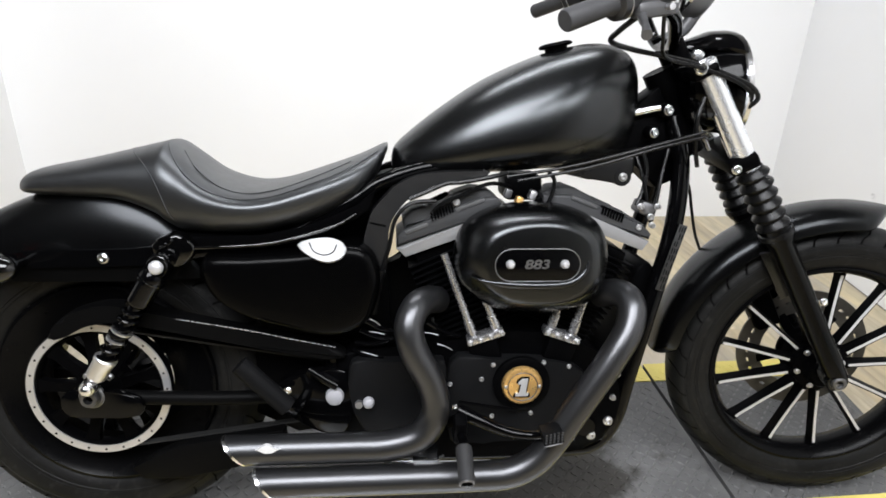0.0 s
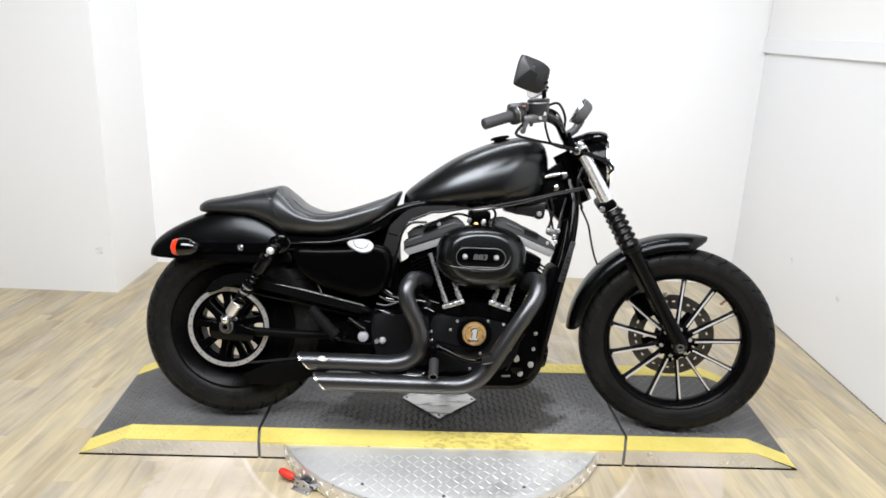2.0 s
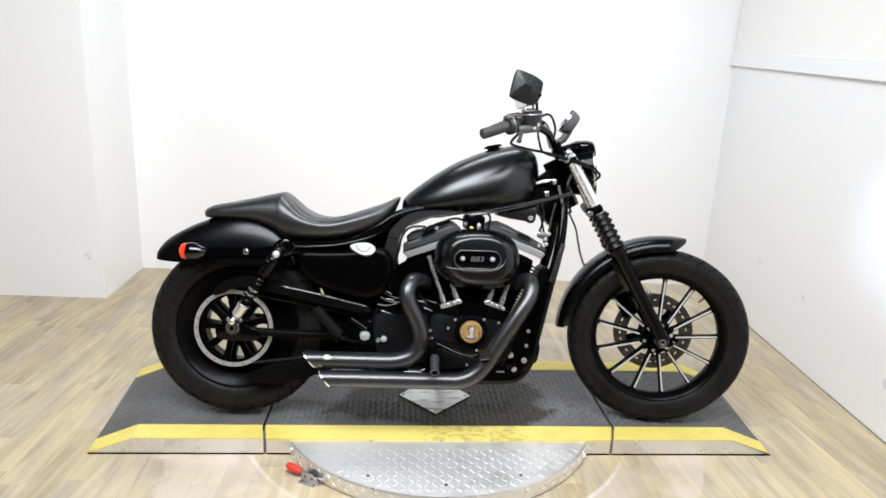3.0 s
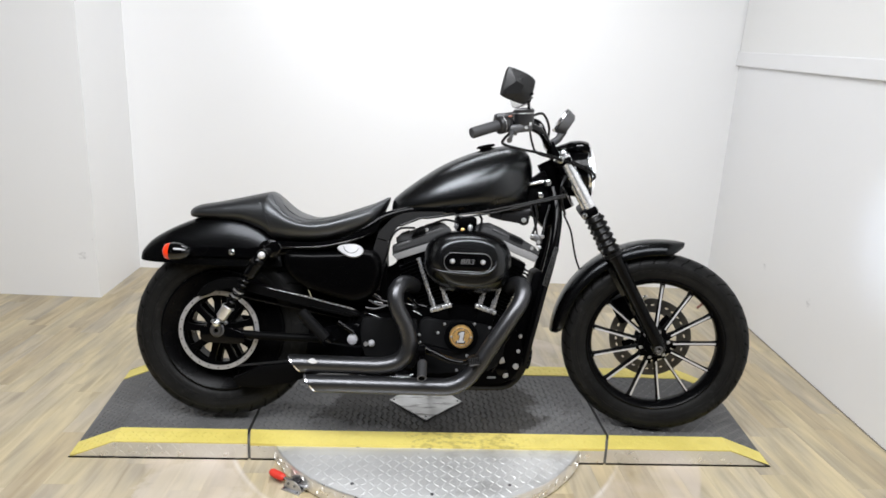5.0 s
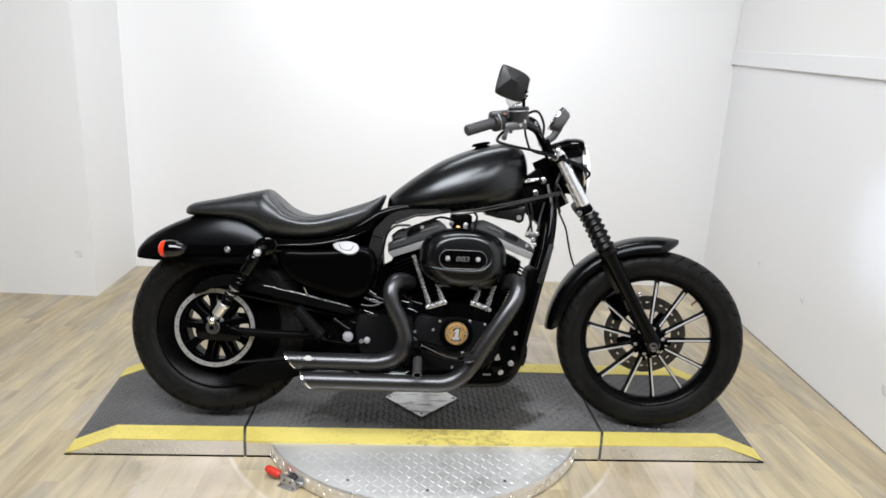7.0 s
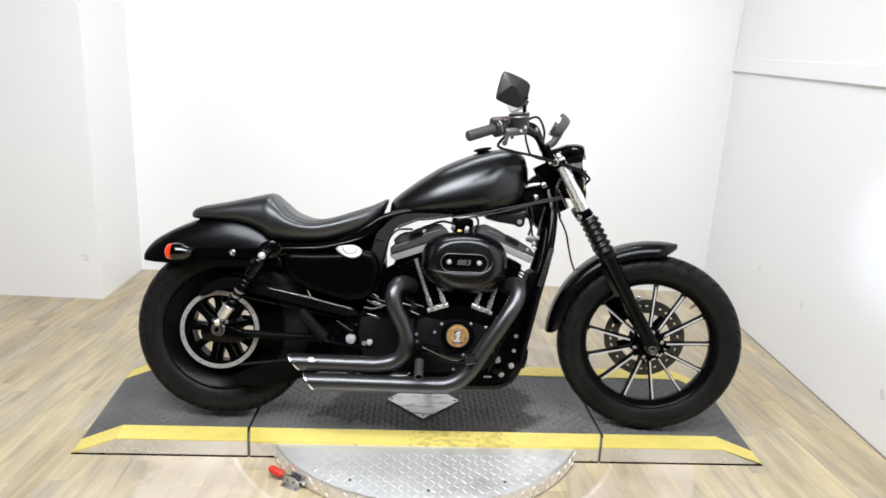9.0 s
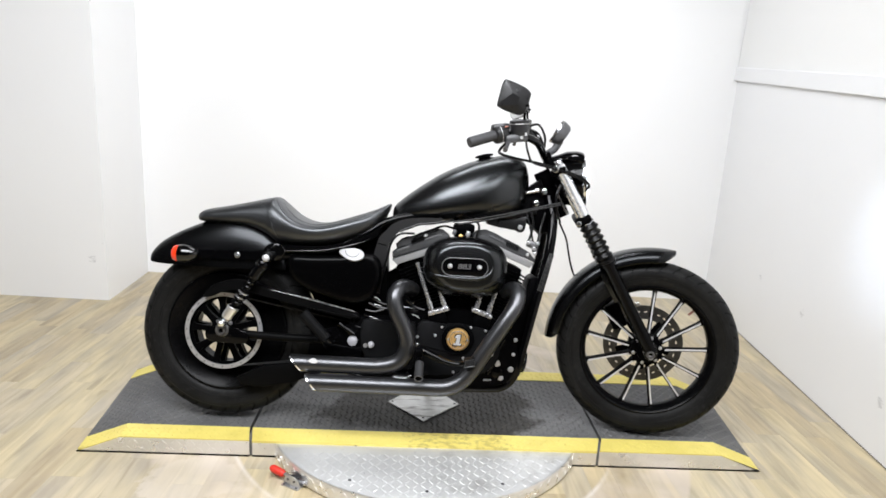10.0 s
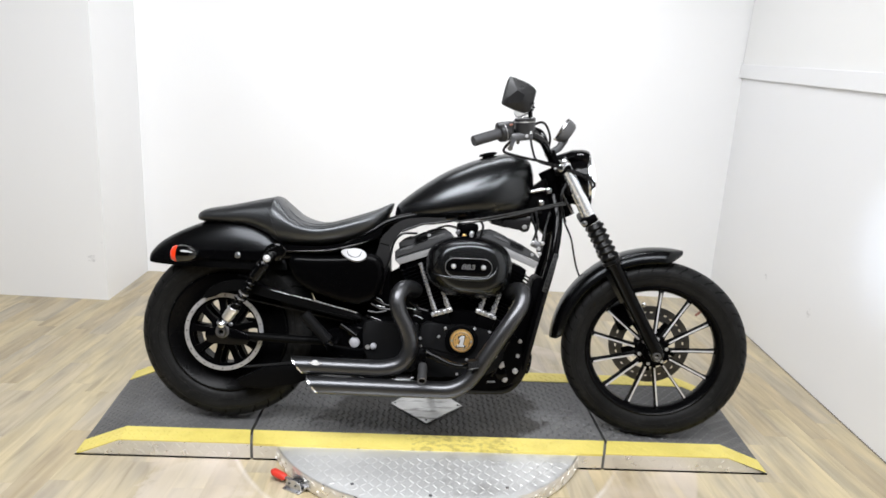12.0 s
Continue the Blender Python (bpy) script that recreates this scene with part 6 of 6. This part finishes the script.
# handlebar and its fittings
bar_pts = [(0.072, 0.334, 1.007), (0.150, 0.297, 1.036), (0.220, 0.245, 1.046), (0.295, 0.165, 1.036)]
bars = steered(part("handlebar", tube(bmesh.new(), [side(-1, *p) for p in bar_pts] + [(0.350, -0.07, 1.005), (0.355, 0, 1.0), (0.350, 0.07, 1.005)] + [side(1, *p) for p in bar_pts[::-1]], 0.0127, 14, 6), GLOSS, bike, "black handlebar"))
for s in (-1, 1):
    part("riser", tube(bmesh.new(), [(0.380, 0.045 * s, 0.965), (0.352, 0.045 * s, 1.015)], 0.018, 14), POWDER, bars)
    g0, g1 = side(s, 0.061, 0.340, 1.003), side(s, 0.146, 0.299, 1.036)
    gd = (g1 - g0).normalized()
    part("grip", lathe(bmesh.new(), [(0, 0), (0.0145, 0), (0.0166, 0.003), (0.0163, 0.084), (0.0185, 0.090), (0.0190, 0.100), (0, 0.100)], g0, gd, 24), BARGRIP, bars, "black rubber grip")
    sw = g1 + gd * 0.008
    part("switch_housing", lathe(bmesh.new(), [(0, -0.016), (0.022, -0.016), (0.0275, -0.012), (0.0290, -0.004), (0.0290, 0.010), (0.0265, 0.022), (0.020, 0.030), (0, 0.030)], sw, gd, 24), HOUSING, bars, "black throttle and switch housing")
    part("housing_seam", lathe(bmesh.new(), [(0.0286, -0.001), (0.0297, 0.0005), (0.0286, 0.002)], sw, gd, 24), STEEL, bars)
    part("switch_pod", box(bmesh.new(), 0.060, 0.034, 0.024, at(sw.x + 0.006, sw.y, sw.z + 0.022, 0, -8, 24 * -s), 0.010), HOUSING, bars)
    # added red block that stands in for a pinkish glint on the housing
    part("switch_glint", box(bmesh.new(), 0.012, 0.006, 0.006, at(sw.x + 0.026, sw.y - 0.016, sw.z + 0.024, 0, -12, 24 * -s), 0.002), DULLRED, bars, "small dull red block added for a pinkish glint")
    rc = side(s, 0.222, 0.280, 1.064)
    up = Vector((-0.06, 0.10 * s, 1))
    part("reservoir", lathe(bmesh.new(), [(0, -0.024), (0.024, -0.024), (0.029, -0.020), (0.031, -0.010), (0.0315, 0.014), (0, 0.014)], rc, up, 28), HOUSING, bars, "grey-black brake fluid cup")
    part("reservoir_lid", lathe(bmesh.new(), [(0.0315, 0.0145), (0.0325, 0.016), (0.0325, 0.022), (0.030, 0.0245), (0.018, 0.0255), (0, 0.0255)], rc, up, 28), HOUSING, bars)
    part("lid_band", lathe(bmesh.new(), [(0.0318, 0.012), (0.0330, 0.0135), (0.0318, 0.015)], rc, up, 28), STEEL, bars, "bright rim round the cup")
    for du, dv in ((-0.020, -0.010), (0.018, 0.012)):
        part("lid_screw", disc(bmesh.new(), (rc.x + du, rc.y + dv * s, rc.z + 0.0240), 0.0048, 0, 0.004, 12, 0.001, (0, 0, 1)), CHROME, bars)
    part("stem_nut", disc(bmesh.new(), side(s, 0.236, 0.296, 1.044), 0.0085, -0.006, 0.006, 6, 0.001, (0, 0, 1)), CHROME, bars)
    part("clamp_screw", disc(bmesh.new(), side(s, 0.226, 0.312, 1.030), 0.005, -0.012, 0.012, 10, 0.001), STEEL, bars)
    part("mirror_knuckle", lathe(bmesh.new(), [(0, -0.008), (0.0075, -0.006), (0.0075, 0.006), (0, 0.008)], side(s, 0.222, 0.306, 1.130), (1, 0, 0), 12), CHROME, bars)
    part("lever_bracket", box(bmesh.new(), 0.078, 0.030, 0.026, at(*side(s, 0.210, 0.290, 1.030), 0, -8, -28 * s), 0.009), LEVER, bars)
    part("lever", tube(bmesh.new(), [side(s, *p) for p in ((0.190, 0.295, 1.026), (0.184, 0.315, 1.012), (0.178, 0.345, 0.998), (0.170, 0.372, 0.984))], 0.006, 10, 5, radii=[0.009, 0.007, 0.0055, 0.008]), LEVER, bars, "grey hand lever")
    part("mirror_stem", tube(bmesh.new(), [side(s, *p) for p in ((0.236, 0.296, 1.042), (0.234, 0.298, 1.075), (0.231, 0.300, 1.112), (0.224, 0.304, 1.132))], 0.0043, 10, 5), POWDER, bars)
    part("stem_bolt", tube(bmesh.new(), [side(s, 0.240, 0.318, 1.130), side(s, 0.222, 0.296, 1.132)], 0.004, 10), POWDER, bars)


def mirror(s, turn, place, size, shell):
    """A rounded rectangular mirror with a faceted black back and a thin bright edge."""
    o = rounded([(-0.054, -0.024), (-0.046, 0.018), (-0.037, 0.049), (-0.024, 0.055), (0.028, 0.037), (0.053, 0.019), (0.054, 0.002), (0.045, -0.036), (0.034, -0.051), (0.016, -0.056), (-0.028, -0.043), (-0.050, -0.033)], 4)
    m = Matrix.Translation(side(s, *place)) @ at(0, 0, 0, 0, 0, turn) @ Matrix.Scale(size, 4)
    bm = bmesh.new()
    rings = [[bm.verts.new((x * f, yy, z * f)) for x, z in o] for f, yy in ((0.93, -0.006), (1.0, 0.002), (1.0, 0.008), (0.97, 0.010))]
    n = len(o)
    for a, b in zip(rings, rings[1:]):
        for k in range(n):
            bm.faces.new((a[k], a[(k + 1) % n], b[(k + 1) % n], b[k]))
    bm.faces.new(rings[-1])
    peak = [bm.verts.new(p) for p in ((-0.010, -0.023, 0.012), (0.014, -0.024, -0.002), (0.004, -0.021, -0.026))]
    for k in range(n):
        a, b = rings[0][k], rings[0][(k + 1) % n]
        near = min(range(3), key=lambda i: ((a.co + b.co) / 2 - peak[i].co).length)
        nxt = min(range(3), key=lambda i: ((b.co + rings[0][(k + 2) % n].co) / 2 - peak[i].co).length)
        bm.faces.new((b, a, peak[near]))
        if nxt != near:
            bm.faces.new((b, peak[near], peak[nxt]))
    bm.faces.new(peak)
    bm.transform(m)
    ob = part("mirror", bm, shell, bars, "black rectangular mirror with a faceted back", angle=14)
    bm = plate(bmesh.new(), [(x * 0.93, z * 0.93) for x, z in o], 0.0095, 0.0118)
    bm.transform(m)
    part("mirror_glass", bm, MIRROR, ob, "mirror glass", smooth=False)
    rim = [m @ Vector((x * 0.985, 0.0095, z * 0.985)) for x, z in o]
    part("mirror_edge", tube(bmesh.new(), rim + [rim[0]], 0.0011, 6, cap=False), STEEL, ob, "thin bright edge")


mirror(-1, 12, (0.195, 0.312, 1.154), 0.955, MIRRORBACK)
mirror(1, 138, (0.192, 0.342, 1.143), 1.0, LEVER)
# speedometer
sd = Vector((-0.85, 0, 0.53)).normalized()
spd = steered(part("speedometer", lathe(bmesh.new(), [(0, -0.037), (0.030, -0.0355), (0.0395, -0.027), (0.044, -0.006), (0.045, 0.004), (0.042, 0.007), (0.039, 0.002), (0, 0.002)], (0.393, 0, 1.094), sd, 32), GAUGE, bike, "satin grey speedometer with a bright bezel"))
part("speedometer_glass", lathe(bmesh.new(), [(0, 0.008), (0.025, 0.0065), (0.040, 0.003)], (0.393, 0, 1.094), sd, 32), DIALGLASS, spd, "shiny dial glass")
part("bezel", lathe(bmesh.new(), [(0.0440, -0.002), (0.0462, 0.000), (0.0458, 0.006), (0.0425, 0.009), (0.0385, 0.006), (0.0400, 0.000)], (0.393, 0, 1.094), sd, 32, closed=True), CHROME, spd, "bright gauge bezel")
part("speedometer_bracket", tube(bmesh.new(), [(0.405, -0.004, 1.064), (0.385, -0.004, 1.030), (0.350, 0, 1.005)], 0.013, 12), GAUGE, spd)
# cables and hoses
for pts, r in (([(0.192, -0.300, 1.024), (0.168, -0.270, 1.000), (0.170, -0.225, 0.986), (0.226, -0.180, 0.977), (0.296, -0.150, 0.969), (0.377, -0.125, 0.956), (0.434, -0.120, 0.939), (0.474, -0.120, 0.923), (0.494, -0.116, 0.904), (0.488, -0.110, 0.889), (0.470, -0.080, 0.872)], 0.0046),
               ([(0.250, -0.235, 1.03), (0.262, -0.21, 0.998), (0.29, -0.165, 0.966), (0.37, -0.135, 0.952), (0.44, -0.126, 0.931), (0.470, -0.122, 0.915), (0.484, -0.114, 0.900), (0.478, -0.09, 0.884)], 0.0036),
               ([(0.03, -0.115, 0.752), (0.12, -0.125, 0.768), (0.203, -0.128, 0.787), (0.30, -0.125, 0.812), (0.40, -0.118, 0.838)], 0.0031),
               ([(0.05, -0.118, 0.745), (0.14, -0.128, 0.763), (0.21, -0.130, 0.780), (0.30, -0.128, 0.806), (0.40, -0.12, 0.830)], 0.0031),
               ([(0.43, 0.04, 0.77), (0.462, 0.05, 0.71), (0.474, 0.05, 0.66), (0.490, 0.05, 0.60), (0.515, 0.04, 0.54)], 0.0035),
               ([(0.31, -0.05, 0.80), (0.318, -0.06, 0.76), (0.312, -0.065, 0.72), (0.300, -0.07, 0.69)], 0.0045),
               ([(0.295, -0.05, 0.795), (0.306, -0.07, 0.75), (0.318, -0.075, 0.70), (0.320, -0.08, 0.66)], 0.0035),
               ([(0.36, -0.055, 0.80), (0.345, -0.07, 0.75), (0.335, -0.08, 0.70), (0.325, -0.085, 0.655)], 0.004),
               ([(0.40, -0.10, 0.90), (0.385, -0.11, 0.86), (0.392, -0.10, 0.81), (0.41, -0.08, 0.77)], 0.0045),
               ([(0.23, -0.24, 1.06), (0.29, -0.20, 1.09), (0.33, -0.12, 1.06), (0.34, -0.06, 1.02)], 0.0042)):
    part("cable", tube(bmesh.new(), pts, r, 8, 6), GRIPRUB, bike, "black control cable")
part("horn_bracket", box(bmesh.new(), 0.034, 0.05, 0.026, at(0.318, -0.062, 0.685, 0, 20, 0), 0.006), DARKSTEEL, bike)
for x, z in ((0.300, 0.692), (0.322, 0.672), (0.334, 0.692), (0.326, 0.655)):
    bolt(bike, x, -0.09, z, 0.0052, 0.010, STEEL, "fitting")
part("chrome_strip", tube(bmesh.new(), [(0.395, -0.065, 0.872), (0.435, -0.07, 0.800)], 0.005, 8), CHROME, bike)
part("chrome_strip", tube(bmesh.new(), [(0.425, -0.10, 0.868), (0.478, -0.098, 0.775)], 0.007, 10), CHROME, bike)

# ---- clamp on the floor ----
clamp = thing("toggle_clamp", at(-0.472, -0.302, 0.0, 0, 0, -28), "small steel toggle clamp with a red plastic grip beside the turntable", "clamp")
part("red_grip", tube(bmesh.new(), [(-0.070, 0, 0.030), (-0.060, 0, 0.029), (-0.040, 0, 0.026), (-0.022, 0, 0.024), (-0.014, 0, 0.023)], 0.011, 16, 4, radii=[0.007, 0.0125, 0.0130, 0.0120, 0.0085]), REDGRIP, clamp, "red plastic grip")
part("clamp_arm", box(bmesh.new(), 0.050, 0.010, 0.005, at(0.004, 0, 0.024, 0, 4, 0), 0.0015), STEEL, clamp, "bare steel handle bar")
part("clamp_base", box(bmesh.new(), 0.066, 0.052, 0.004, at(0.026, 0, 0.002), 0.001), STEEL, clamp, "steel base flange")
for s in (-1, 1):
    cheek = part("clamp_plate", plate(bmesh.new(), rounded([(-0.002, 0.005), (0.056, 0.005), (0.058, 0.020), (0.044, 0.034), (0.020, 0.037), (0.004, 0.028)], 3), s * 0.013, s * 0.0165, 0.0008), STEEL, clamp)
    for x, z in ((0.014, 0.024), (0.038, 0.022)):
        part("rivet", disc(bmesh.new(), (x, 0, z), 0.0042, s * 0.0155, s * 0.0195, 12, 0.001), DARKSTEEL, cheek)
    for x in (0.002, 0.050):
        part("base_screw", disc(bmesh.new(), (x, s * 0.021, 0.004), 0.0040, 0, 0.003, 10, 0.0008, (0, 0, 1)), DARKSTEEL, clamp)
part("clamp_link", box(bmesh.new(), 0.036, 0.018, 0.008, at(0.030, 0, 0.028, 0, -14, 0), 0.002), DARKSTEEL, clamp)
part("clamp_rod", tube(bmesh.new(), [(0.030, 0, 0.018), (0.078, 0, 0.018)], 0.0048, 12), STEEL, clamp, "steel push rod")
part("rod_nut", disc(bmesh.new(), (0.066, 0, 0.018), 0.0085, -0.003, 0.004, 6, 0.0006, (1, 0, 0)), STEEL, clamp)

# ---- floor planks, last ----
PLANK_W, PLANK_L = 0.097, 0.62
plank_mats = [plank_material("vinyl_plank_%s" % k, c) for k, c in (("sand", (0.475, 0.408, 0.278)), ("oak", (0.425, 0.355, 0.240)), ("grey", (0.430, 0.375, 0.282)), ("pale", (0.505, 0.442, 0.322)))]
for vinyl in plank_mats:
    overlay(vinyl, (0.60, 0.53, 0.45), 9, 0.46, 0.56, 0.45, near=(-0.77, -0.32, 0, 0.18, 1.0))
plank_mesh = {}


def plank_data(length, mat):
    key = (round(length, 3), mat.name)
    if key not in plank_mesh:
        bm = box(bmesh.new(), PLANK_W - 0.0002, length - 0.0002, 0.004, at(0, 0, -0.002), 0.0002, 1)
        me = bpy.data.meshes.new("plank")
        bm.to_mesh(me)
        bm.free()
        me.materials.append(mat)
        plank_mesh[key] = me
    return plank_mesh[key]


rng = random.Random(5)
rest = bmesh.new()
x = -3.4
near_count = 0
while x < 2.9:
    y = -4.9 - rng.random() * PLANK_L
    while y < 2.1:
        mid_y = y + PLANK_L / 2
        mat = plank_mats[rng.choice((0, 0, 1, 2, 2, 3))]
        if -2.6 < x < 1.95 and -0.75 < mid_y < 2.1 and near_count < 296:
            ob = new("plank", plank_data(PLANK_L, mat))
            ob.location = (x, mid_y, 0.0)
            ob.parent = floor
            near_count += 1
        else:
            y0, y1 = max(y, -4.93), min(y + PLANK_L, 2.0)
            if y1 - y0 > 0.02:
                box(rest, PLANK_W - 0.0006, y1 - y0 - 0.0006, 0.004, at(x, (y0 + y1) / 2, -0.002))
        y += PLANK_L
    x += PLANK_W
part("planks_beyond", rest, plank_mats[0], floor, smooth=False, kind="stuff")
